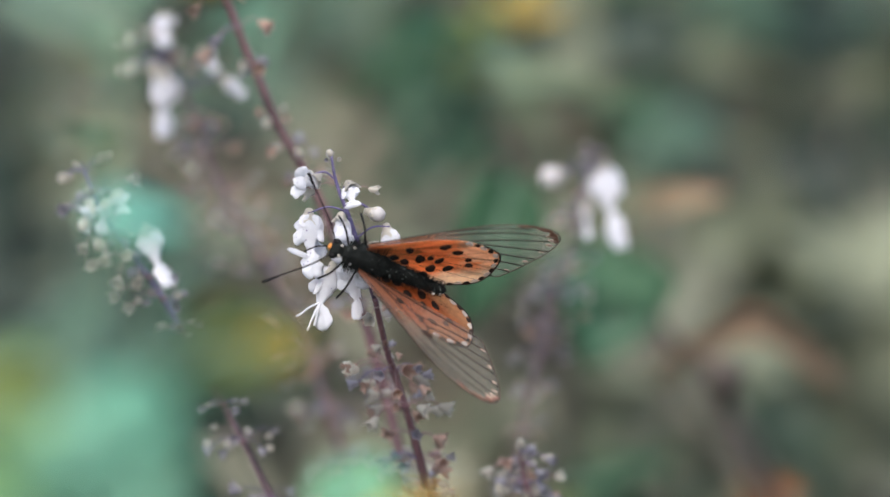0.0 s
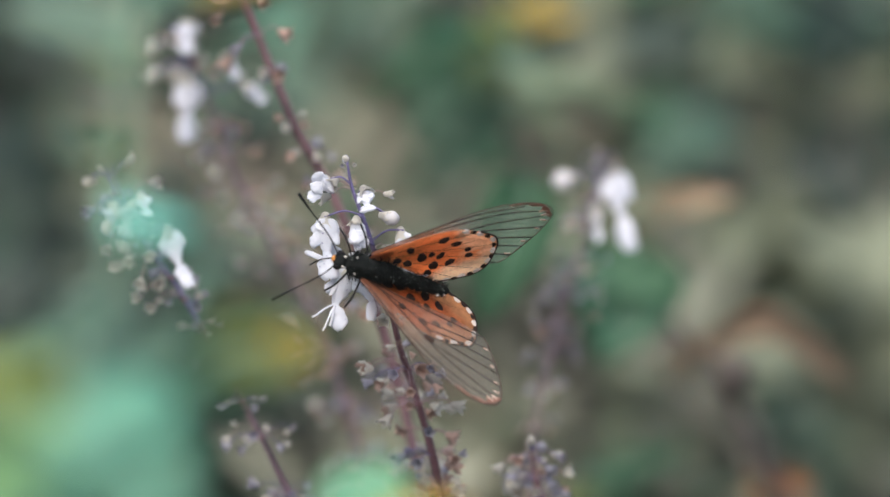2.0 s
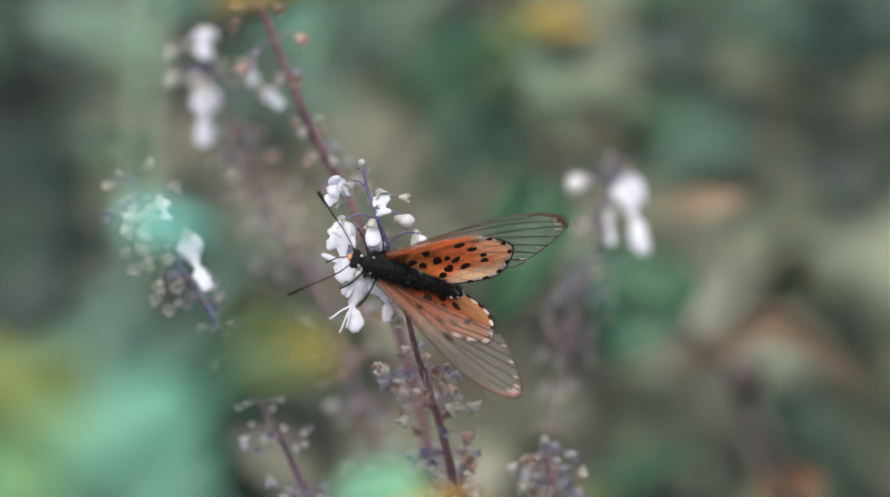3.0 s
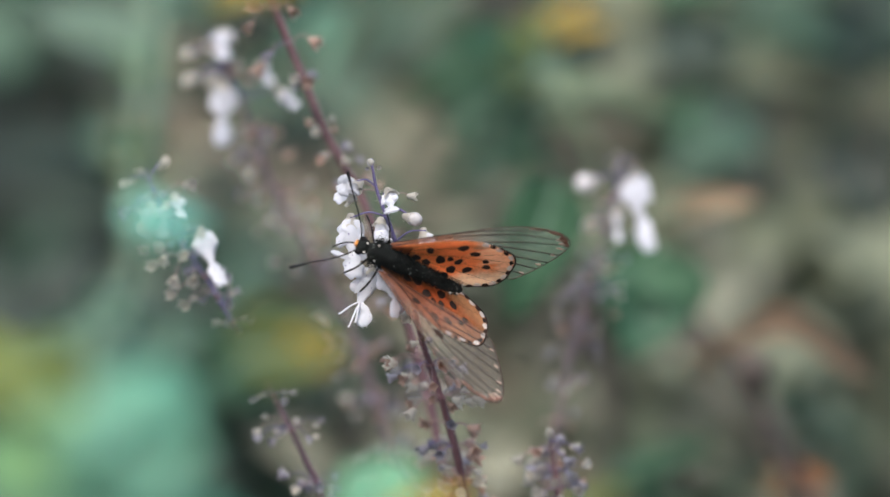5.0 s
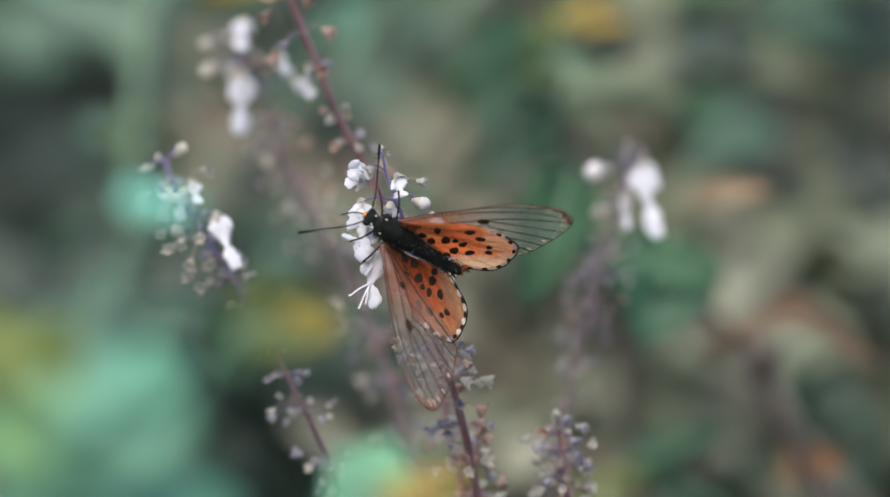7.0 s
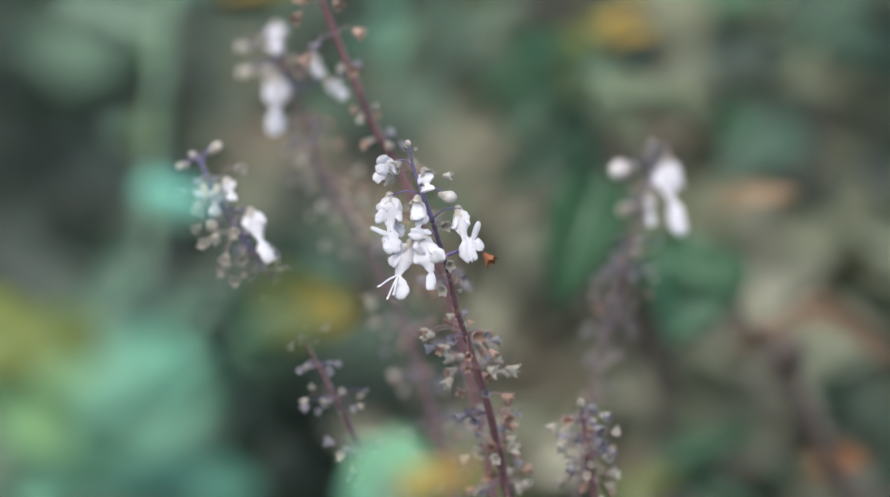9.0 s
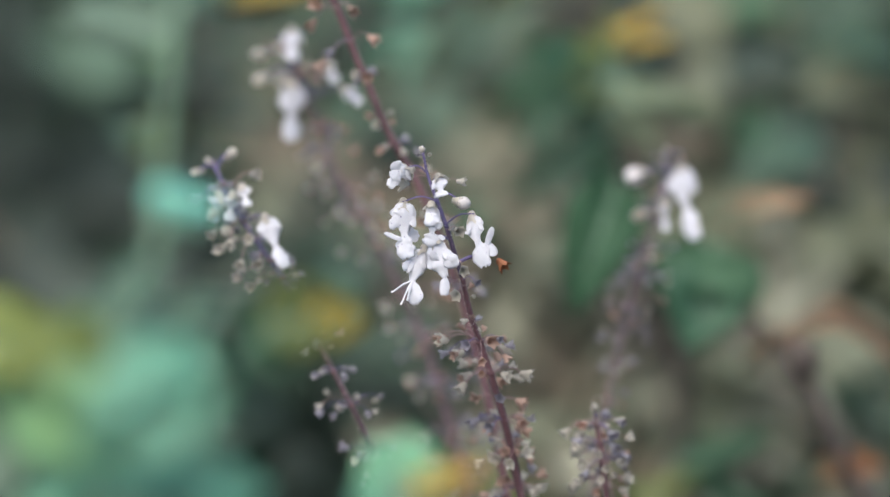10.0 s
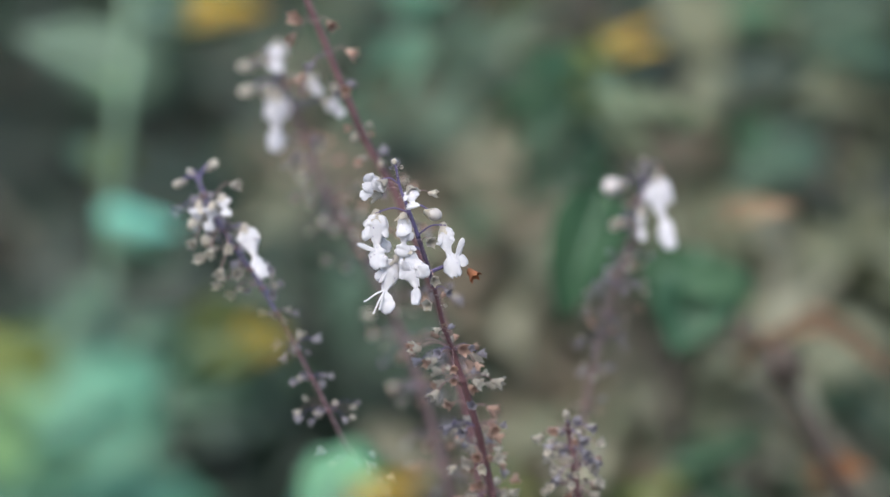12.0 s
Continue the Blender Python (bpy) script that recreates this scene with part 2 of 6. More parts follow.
# each wing has a duller upper side and a paler, brighter underside
FORE_UPPER = wing_material("forewing_upper_side", (0.16, 0.075, 0.048), (0.35, 0.32, 0.275), (0.46, 0.77), film=(0.004, 0.016))
FORE_UNDER = wing_material("forewing_underside", (1.0, 0.36, 0.18), (0.32, 0.26, 0.21), (0.55, 0.82), film=(0.006, 0.016))
HIND_UPPER = wing_material("hindwing_upper_side", (0.92, 0.34, 0.15), (1.0, 0.42, 0.20), (0.22, 0.26), smoke=0.0135, cream=(1.0, 0.66, 0.40), glow=0.68, dull=0.55)
HIND_UNDER = wing_material("hindwing_underside", (1.0, 0.33, 0.11), (1.0, 0.38, 0.15), (0.0, 0.0), smoke=0.0030, cream=(1.0, 0.80, 0.56), glow=0.74)


# ---- mesh helpers ----
def part(name, bm, mat, parent=None, label="", smooth=True):
    me = bpy.data.meshes.new(name)
    bm.normal_update()
    bm.to_mesh(me)
    bm.free()
    me.materials.append(mat)
    if smooth:
        me.polygons.foreach_set("use_smooth", [True] * len(me.polygons))
    ob = new(name, me)
    ob.parent = parent
    return tagged(ob, label)


def shared(name, mesh, parent, m):
    ob = new(name, mesh)
    ob.parent = parent
    ob.matrix_basis = m
    return ob


def frame_of(axis, hint=(0, -0.5, 0.85)):
    """Rotation whose z runs along axis and whose x leans to hint."""
    z = Vector(axis).normalized()
    h = Vector(hint)
    x = h - z * h.dot(z)
    if x.length < 1e-4:
        x = Vector((1, 0, 0)) - z * z.x
    x.normalize()
    y = z.cross(x)
    return Matrix((x, y, z)).transposed()


def smooth_line(pts, per=6):
    """Catmull-Rom through the points."""
    p = [Vector(q) for q in pts]
    p = [p[0] * 2 - p[1]] + p + [p[-1] * 2 - p[-2]]
    out = []
    for i in range(1, len(p) - 2):
        for k in range(per):
            s = k / per
            a, b, c, d = p[i - 1], p[i], p[i + 1], p[i + 2]
            out.append(0.5 * ((2 * b) + (c - a) * s + (2 * a - 5 * b + 4 * c - d) * s * s + (3 * b - a - 3 * c + d) * s ** 3))
    out.append(p[-2])
    return out


def tube(bm, pts, radii, seg=8, square=0.0):
    rings = []
    n = len(pts)
    for i, p in enumerate(pts):
        d = Vector(pts[min(i + 1, n - 1)]) - Vector(pts[max(i - 1, 0)])
        fr = frame_of(d, (0, -1, 0.2))
        r = radii[i] if not isinstance(radii, float) else radii
        ring = []
        for k in range(seg):
            a = 2 * math.pi * k / seg
            rr = r * (1 + square * math.cos(4 * a))
            ring.append(bm.verts.new(Vector(p) + fr @ Vector((rr * math.cos(a), rr * math.sin(a), 0))))
        rings.append(ring)
    for a, b in zip(rings, rings[1:]):
        for k in range(seg):
            bm.faces.new((a[k], a[(k + 1) % seg], b[(k + 1) % seg], b[k]))
    bm.faces.new(rings[0][::-1])
    bm.faces.new(rings[-1])


def lathe(bm, profile, seg=10, m=Matrix(), lobes=0, depth=0.0):
    """Rings of (radius, height) along z; lobes scallop the last ring."""
    rings = []
    for j, (r, h) in enumerate(profile):
        ring = []
        for k in range(seg):
            a = 2 * math.pi * k / seg
            hh = h + (depth * math.cos(lobes * a) if lobes and j == len(profile) - 1 else 0)
            ring.append(bm.verts.new(m @ Vector((r * math.cos(a), r * math.sin(a), hh))))
        rings.append(ring)
    for a, b in zip(rings, rings[1:]):
        for k in range(seg):
            bm.faces.new((a[k], a[(k + 1) % seg], b[(k + 1) % seg], b[k]))
    bm.faces.new(rings[0][::-1])
    return rings


def ball(bm, c, rx, ry, rz, m=Matrix(), u=10, v=7, rough=0.0):
    vs = bmesh.ops.create_uvsphere(bm, u_segments=u, v_segments=v, radius=1)["verts"]
    for w in vs:
        k = 1 + rough * noise.noise(w.co * 3 + Vector(c) * 900)
        w.co = m @ (Vector((w.co.x * rx, w.co.y * ry, w.co.z * rz)) * k + Vector(c))


def sheet(bm, fn, nu, nv, thick, mi=0):
    """A thin closed plate over fn(u, v) -> point, u and v from 0 to 1."""
    g = [[Vector(fn(i / nu, j / nv)) for j in range(nv + 1)] for i in range(nu + 1)]
    top, bot = [], []
    for i in range(nu + 1):
        ta, tb = [], []
        for j in range(nv + 1):
            du = g[min(i + 1, nu)][j] - g[max(i - 1, 0)][j]
            dv = g[i][min(j + 1, nv)] - g[i][max(j - 1, 0)]
            nn = du.cross(dv)
            nn = nn.normalized() if nn.length > 1e-14 else Vector((0, 0, 1))
            ta.append(bm.verts.new(g[i][j] + nn * thick / 2))
            tb.append(bm.verts.new(g[i][j] - nn * thick / 2))
        top.append(ta)
        bot.append(tb)
    for i in range(nu):
        for j in range(nv):
            bm.faces.new((top[i][j], top[i + 1][j], top[i + 1][j + 1], top[i][j + 1])).material_index = mi
            bm.faces.new((bot[i][j], bot[i][j + 1], bot[i + 1][j + 1], bot[i + 1][j])).material_index = mi
    for i in range(nu):
        bm.faces.new((top[i][0], bot[i][0], bot[i + 1][0], top[i + 1][0])).material_index = mi
        bm.faces.new((top[i][nv], top[i + 1][nv], bot[i + 1][nv], bot[i][nv])).material_index = mi
    for j in range(nv):
        bm.faces.new((top[0][j], top[0][j + 1], bot[0][j + 1], bot[0][j])).material_index = mi
        bm.faces.new((top[nu][j], bot[nu][j], bot[nu][j + 1], top[nu][j + 1])).material_index = mi


def profile(keys, u):
    """Value at u on a smooth line through (u, value) keys."""
    for (a, p), (b, q) in zip(keys, keys[1:]):
        if u <= b:
            k = (u - a) / (b - a)
            k = k * k * (3 - 2 * k)
            return p + (q - p) * k
    return keys[-1][1]


def petal(keys, cup, curl, ruffle, ph):
    """A petal of length 1 along -z from the origin, its arched face towards +x; keys give half its width along it."""
    def fn(u, v):
        q = v * 2 - 1
        side = 1 if q > 0 else -1
        edge = (noise.noise(Vector((u * 4.2 + ph * 7, side * 3.0, ph))) + 0.22 * noise.noise(Vector((u * 9.0 + ph, side * 5.0, ph * 2)))) * ruffle
        fold = noise.noise(Vector((u * 3.0 + ph * 3, q * 1.6, ph + 9))) + 0.4 * noise.noise(Vector((u * 7.0, q * 4.5, ph + 2)))
        w = profile(keys, u) * (1 + edge)
        x = cup * 2 * w * (1 - q * q) + curl * u * u + ruffle * 0.35 * fold * (0.3 + abs(q))
        end = 0.10 * noise.noise(Vector((q * 2.6, ph * 4, 1.0))) * u
        return (x, q * w, -u * (1 + end))
    return fn


# ---- ground ----
def ground():
    bm = bmesh.new()
    n = 90
    vs = []
    for i in range(n + 1):
        row = []
        for j in range(n + 1):
            x = (abs(i / n * 2 - 1) ** 2.6) * (1 if i > n / 2 else -1) * 60
            y = (abs(j / n * 2 - 1) ** 2.6) * (1 if j > n / 2 else -1) * 60 + 1
            near = math.exp(-(x * x + y * y) / 60)
            row.append(bm.verts.new((x, y, 0.05 * near * noise.noise(Vector((x * 2, y * 2, 0))) + 0.02 * near * noise.noise(Vector((x * 9, y * 9, 3))))))
        vs.append(row)
    for i in range(n):
        for j in range(n):
            bm.faces.new((vs[i][j], vs[i + 1][j], vs[i + 1][j + 1], vs[i][j + 1]))
    g = part("ground", bm, SOIL)
    tagged(g, "dry brownish green soil under low plants", "ground", kind="structure")


ground()


# ---- leaves ----
def leaf_fn(base, tip, width, up=(0, -0.75, 0.65), fold=0.18, droop=0.12, teeth=0.0, ph=0.0, heart=0.6):
    b, t = Vector(base), Vector(tip)
    ax = t - b
    L = ax.length
    a = ax.normalized()
    n = Vector(up) - a * Vector(up).dot(a)
    n.normalize()
    s = a.cross(n)

    def fn(u, v):
        q = v * 2 - 1
        w = width / 2 * math.sin(math.pi * min(1.0, (u ** heart) * 1.0)) ** 0.8
        w = max(w, width * 0.004)
        w *= 1 + teeth * math.sin(u * 46 + ph)
        h = fold * width * abs(q) * (w / width) * 2 - droop * L * u * u + 0.02 * L * math.sin(u * 9 + q * 3 + ph)
        return b + a * (L * u) + s * (q * w) + n * h
    return fn


def leaf(parent, base, tip, width, mat, up=(0, -0.75, 0.65), fold=0.18, droop=0.12, teeth=0.04, label=""):
    bm = bmesh.new()
    ph = (base[0] * 977 + tip[2] * 613) % 6.28
    fn = leaf_fn(base, tip, width, up, fold, droop, teeth, ph)
    sheet(bm, fn, 16, 6, 0.0005)
    ob = part("leaf", bm, mat, parent, label)
    vein = bmesh.new()
    tube(vein, [fn(u, 0.5) for u in [k / 8 for k in range(8)]], [0.0008 * (1 - k / 9) for k in range(8)], 6)
    part("midrib", vein, STEM_GREEN, ob)
    return ob


def stalk(name, pts, r0, r1, mat, parent, label="", per=6, seg=8, square=0.0):
    line = smooth_line(pts, per)
    n = len(line)
    bm = bmesh.new()
    tube(bm, line, [r0 + (r1 - r0) * i / (n - 1) for i in range(n)], seg, square)
    return part(name, bm, mat, parent, label)


def rooted(name, pts, r0, r1, mat, parent, label="", per=6):
    """A stem that thickens from r0 to r1 along pts and goes on down into the soil."""
    line = smooth_line(to_ground(pts), per)
    n = (len(pts) - 1) * per
    rad = [r0 + (r1 - r0) * i / n if i <= n else r1 * (1 + 1.2 * (i - n) / (len(line) - n)) for i in range(len(line))]
    bm = bmesh.new()
    tube(bm, line, [r * (1 + 0.10 * noise.noise(p * 500)) for r, p in zip(rad, line)], 8, 0.08)
    return part(name, bm, mat, parent, label)


def plant(name, label, category="plant", group=""):
    return tagged(new(name), label, category, group)


def to_ground(pts, lean=0.12):
    """Carry a stem's line on below, down to the soil."""
    a, b = Vector(pts[-2]), Vector(pts[-1])
    d = (b - a).normalized()
    z = b.z
    end = Vector((b.x + d.x * z * lean * 2, b.y + 0.02, -0.02))
    mid = b + d * 0.1
    mid2 = Vector(((mid.x + end.x) / 2, (mid.y + end.y) / 2, mid.z * 0.5))
    return list(pts) + [tuple(mid), tuple(mid2), tuple(end)]


# ---- flower pieces, shared by the spikes ----
def piece(name, mat, build):
    bm = bmesh.new()
    build(bm)
    ob = part(name, bm, mat)
    me = ob.data
    bpy.data.objects.remove(ob)
    return me


def calyx_bm(bm, ph=0.0):
    """A thin hairy bell with a broad upper lip and pointed teeth, open at +z."""
    rings = ((0.08, 0.0), (0.20, 0.06), (0.27, 0.20), (0.30, 0.40), (0.36, 0.58), (0.45, 0.76), (0.56, 0.90))
    seg = 15
    for inner in (0.0, 0.03):
        rows = []
        for r, z in rings:
            row = []
            for k in range(seg):
                a = 2 * math.pi * k / seg
                tooth = 0.5 + 0.5 * math.cos(5 * a)
                lip = 0.5 + 0.5 * math.cos(a)
                rr = (r - inner) * (1 + 0.9 * max(0, z - 0.45) * (tooth - 0.35) + 0.10 * noise.noise(Vector((math.cos(a) * 1.4, math.sin(a) * 1.4, z * 2 + ph * 5))))
                row.append(bm.verts.new((rr * math.cos(a), rr * 0.85 * math.sin(a), z * (0.80 + 0.95 * max(0, z - 0.45) * (tooth + 0.5 * lip - 0.25)) + inner)))
            rows.append(row)
        for i in range(len(rows) - 1):
            for k in range(seg):
                f = (rows[i][k], rows[i][(k + 1) % seg], rows[i + 1][(k + 1) % seg], rows[i + 1][k])
                bm.faces.new(f if inner == 0 else f[::-1])
    for k in range(26):
        a, h = k * 2.4 + ph, 0.08 + 0.033 * k
        r = 0.25 + 0.1 * h
        p = Vector((r * math.cos(a), 0.85 * r * math.sin(a), h))
        tube(bm, [p, p + Vector((0.26 * math.cos(a), 0.26 * math.sin(a), 0.10))], [0.011, 0.004], 3)


CALYX_ME = {m.name: [piece("calyx", m, lambda bm, k=k: calyx_bm(bm, k * 1.7)) for k in range(3)] for m in (CALYX, CALYX_VIOLET, CALYX_PALE, ORANGE_DRY)}
HOOD = ((0, 0.22), (0.10, 0.40), (0.34, 0.50), (0.60, 0.43), (0.82, 0.22), (1, 0.13))
LIP = ((0, 0.15), (0.14, 0.22), (0.36, 0.46), (0.68, 0.50), (0.88, 0.45), (0.97, 0.33), (1, 0.22))
EAR = ((0, 0.22), (0.3, 0.42), (0.65, 0.50), (0.9, 0.36), (1, 0.16))
UPPER_ME = [piece("upper_petal", PETAL, lambda bm, k=k: sheet(bm, petal(HOOD, 0.30, 0.0, 0.48, k * 2.1 + 0.4), 14, 10, 0.03)) for k in range(4)]
SIDE_ME = [piece("side_petal", PETAL, lambda bm, k=k: sheet(bm, petal(EAR, 0.16, 0.10 * k, 0.46, k + 2.3), 10, 8, 0.035)) for k in range(3)]
LOWER_ME = [piece("lower_petal", PETAL, lambda bm, k=k: sheet(bm, petal(LIP, 0.26, 0.08, 0.42, k * 1.3 + 4.2), 14, 10, 0.03)) for k in range(4)]
BACK_ME = [piece("hood_back", PETAL, lambda bm, k=k: sheet(bm, petal(HOOD, 0.25, 0.0, 0.30, k * 2.1 + 1.4), 12, 8, 0.03)) for k in range(2)]
YOUNG_ME = piece("bud", CALYX_PALE, lambda bm: ball(bm, (0, 0, 0), 0.8, 0.8, 1.0, u=12, v=9, rough=0.3))
BUD_ME = piece("bud", BUD, lambda bm: ball(bm, (0, 0, 0), 1, 1, 1.1, u=12, v=9, rough=0.12))


def hang(top, bottom, spin):
    """Pose with -z from top to bottom, turned by spin degrees about it."""
    d = Vector(top) - Vector(bottom)
    f = frame_of(d, (0, -1, 0.2))
    return Matrix.Translation(top) @ f.to_4x4() @ pose(0, 0, 0, 0, 0, spin), d.length


def scaled(m, sx, sy=None, sz=None):
    return m @ Matrix.Diagonal((sx, sy or sx, sz or sx, 1))


def flower(spike, node, top, waist, bottom, hood=0.0033, lip=0.0026, ears=(), spin=0, stamens=(), calyx="pale_calyx", rng=random):
    """A two-lipped flower: a ruffled hood from top to waist, a boat-shaped lip from there to bottom, on a thin stalk."""
    s, wst, nd = Vector(top), Vector(waist), Vector(node)
    m, a = hang(s, wst, spin)
    out = (s - nd).normalized() * 0.0006
    fl = stalk("flower", [nd, (nd + s) / 2 + Vector((0, 0, 0.0009)), s + out * 0.5 + Vector((0, 0, 0.0004))], 0.00014, 0.00012, STEM_VIOLET, spike, "white two-lipped flower on a thin violet stalk", 4, 6)
    k = rng.randrange(4)
    shared("calyx", CALYX_ME[calyx][k % 3], fl, scaled(m @ pose(-0.0002, 0, 0.0011, 180, 12, rng.uniform(0, 360)), 0.0021, 0.0021, 0.0018))
    shared("upper_petal", UPPER_ME[k], fl, scaled(m @ pose(0, 0, a * 0.02), hood * 0.55, hood, a * 1.06))
    shared("hood_back", BACK_ME[k % 2], fl, scaled(m @ pose(0.0, 0, 0, 0, 0, 180), hood * 0.5, hood * 0.92, a))
    ml, b = hang(wst, Vector(bottom), spin + rng.uniform(-25, 25))
    shared("lower_petal", LOWER_ME[(k + 1) % 4], fl, scaled(ml @ pose(0, 0, b * 0.05), lip * 0.6, lip, b * 1.05))
    for p, q, w in ears:
        me, c = hang(p, q, rng.uniform(-25, 25))
        shared("side_petal", SIDE_ME[rng.randrange(3)], fl, scaled(me, w * 0.8, w, c))
    for sg in (1, -1):
        shared("side_petal", SIDE_ME[rng.randrange(3)], fl, scaled(m @ pose(0.0002, sg * hood * 0.22, -a * rng.uniform(0.12, 0.35), sg * rng.uniform(5, 28), rng.uniform(-20, 10), sg * rng.uniform(0, 40)), hood * 0.4, hood * rng.uniform(0.30, 0.5), a * rng.uniform(0.4, 0.6)))
    for tip in stamens:
        bm = bmesh.new()
        p, q = wst, Vector(tip)
        pts = smooth_line([p, p.lerp(q, 0.45) + Vector((0, -0.0002, 0.0002)), p.lerp(q, 0.85) + Vector((0, 0, -0.0001)), q], 4)
        tube(bm, pts, [0.00014] * (len(pts) - 2) + [0.00018, 0.00012], 5)
        part("stamen", bm, PETAL, fl)
    return fl


def bud(spike, node, c, r, mat_name="pale_calyx", young=False):
    nd, cc = Vector(node), Vector(c)
    st = stalk("bud", [nd, (nd + cc) / 2 + Vector((0, 0, 0.0008)), cc], 0.0002, 0.00018, STEM_VIOLET, spike, "closed white bud in a pale calyx", 4, 6)
    f = frame_of(cc - nd)
    m = Matrix.Translation(cc) @ f.to_4x4()
    shared("bud_tip", YOUNG_ME if young else BUD_ME, st, scaled(m @ pose(0, 0, r * 0.3), r))
    shared("calyx", CALYX_ME[mat_name][1], st, scaled(m @ pose(0, 0, -r * 1.55), r * 1.75, r * 1.75, r * 1.5))
    return st


def dry_calyx(spike, node, c, size, mat_name, label=""):
    """An empty calyx that nods at the end of an arched stalk."""
    nd, cc = Vector(node), Vector(c)
    d = cc - nd
    out = d.normalized()
    k = int(abs(cc.x) * 99999)
    st = stalk("seed_head", [nd, nd + d * 0.45 + Vector((0, 0, 0.22 * d.length)), nd + d * 0.85 + Vector((0, 0, 0.16 * d.length)), cc], size * 0.045, size * 0.04, STEM_VIOLET if mat_name == "violet_calyx" else STEM_PINK, spike, label, 3, 5)
    f = frame_of(out * 0.85 + Vector((0, -0.15, 0.25 - 0.13 * (k % 7))))
    m = Matrix.Translation(cc - out * size * 0.05) @ f.to_4x4() @ pose(0, 0, 0, 0, 0, k % 360)
    shared("calyx", CALYX_ME[mat_name][k % 3], st, scaled(m, size))
    return st


def whorl(spike, node, n, reach, size, mats, rng, start=None):
    """n dry calyces round the stem at a node."""
    a0 = rng.uniform(0, 6.28) if start is None else start
    n = int(n * 1.65)
    for k in range(n):
        if rng.random() < 0.12:
            continue
        a = a0 + 2 * math.pi * (k + rng.uniform(-0.35, 0.35)) / n
        r = reach * rng.uniform(0.35, 1.0)
        c = Vector(node) + Vector((math.cos(a) * r, math.sin(a) * r * 0.75, rng.uniform(-0.30, 0.30) * reach))
        dry_calyx(spike, node, c, size * rng.uniform(0.42, 0.8), rng.choice(mats))
    bm = bmesh.new()
    ball(bm, node, size * 0.28, size * 0.28, size * 0.2, rough=0.3)
    part("node", bm, STEM_MAROON, spike)


def fuzz(spike, line, n, rng):
    """Fine hairs along a stem."""
    bm = bmesh.new()
    for _ in range(n):
        q = rng.uniform(0, len(line) - 1.01)
        p = Vector(line[int(q)]).lerp(Vector(line[int(q) + 1]), q % 1)
        d = Vector((rng.gauss(0, 1), rng.gauss(0, 1), rng.gauss(0, 0.5))).normalized()
        tube(bm, [p, p + d * rng.uniform(0.0005, 0.0010)], [0.00003, 0.00001], 3)
    tagged(part("hairs", bm, CALYX_PALE, spike), kind="stuff")


def along(pts, per=8):
    return smooth_line(pts, per)


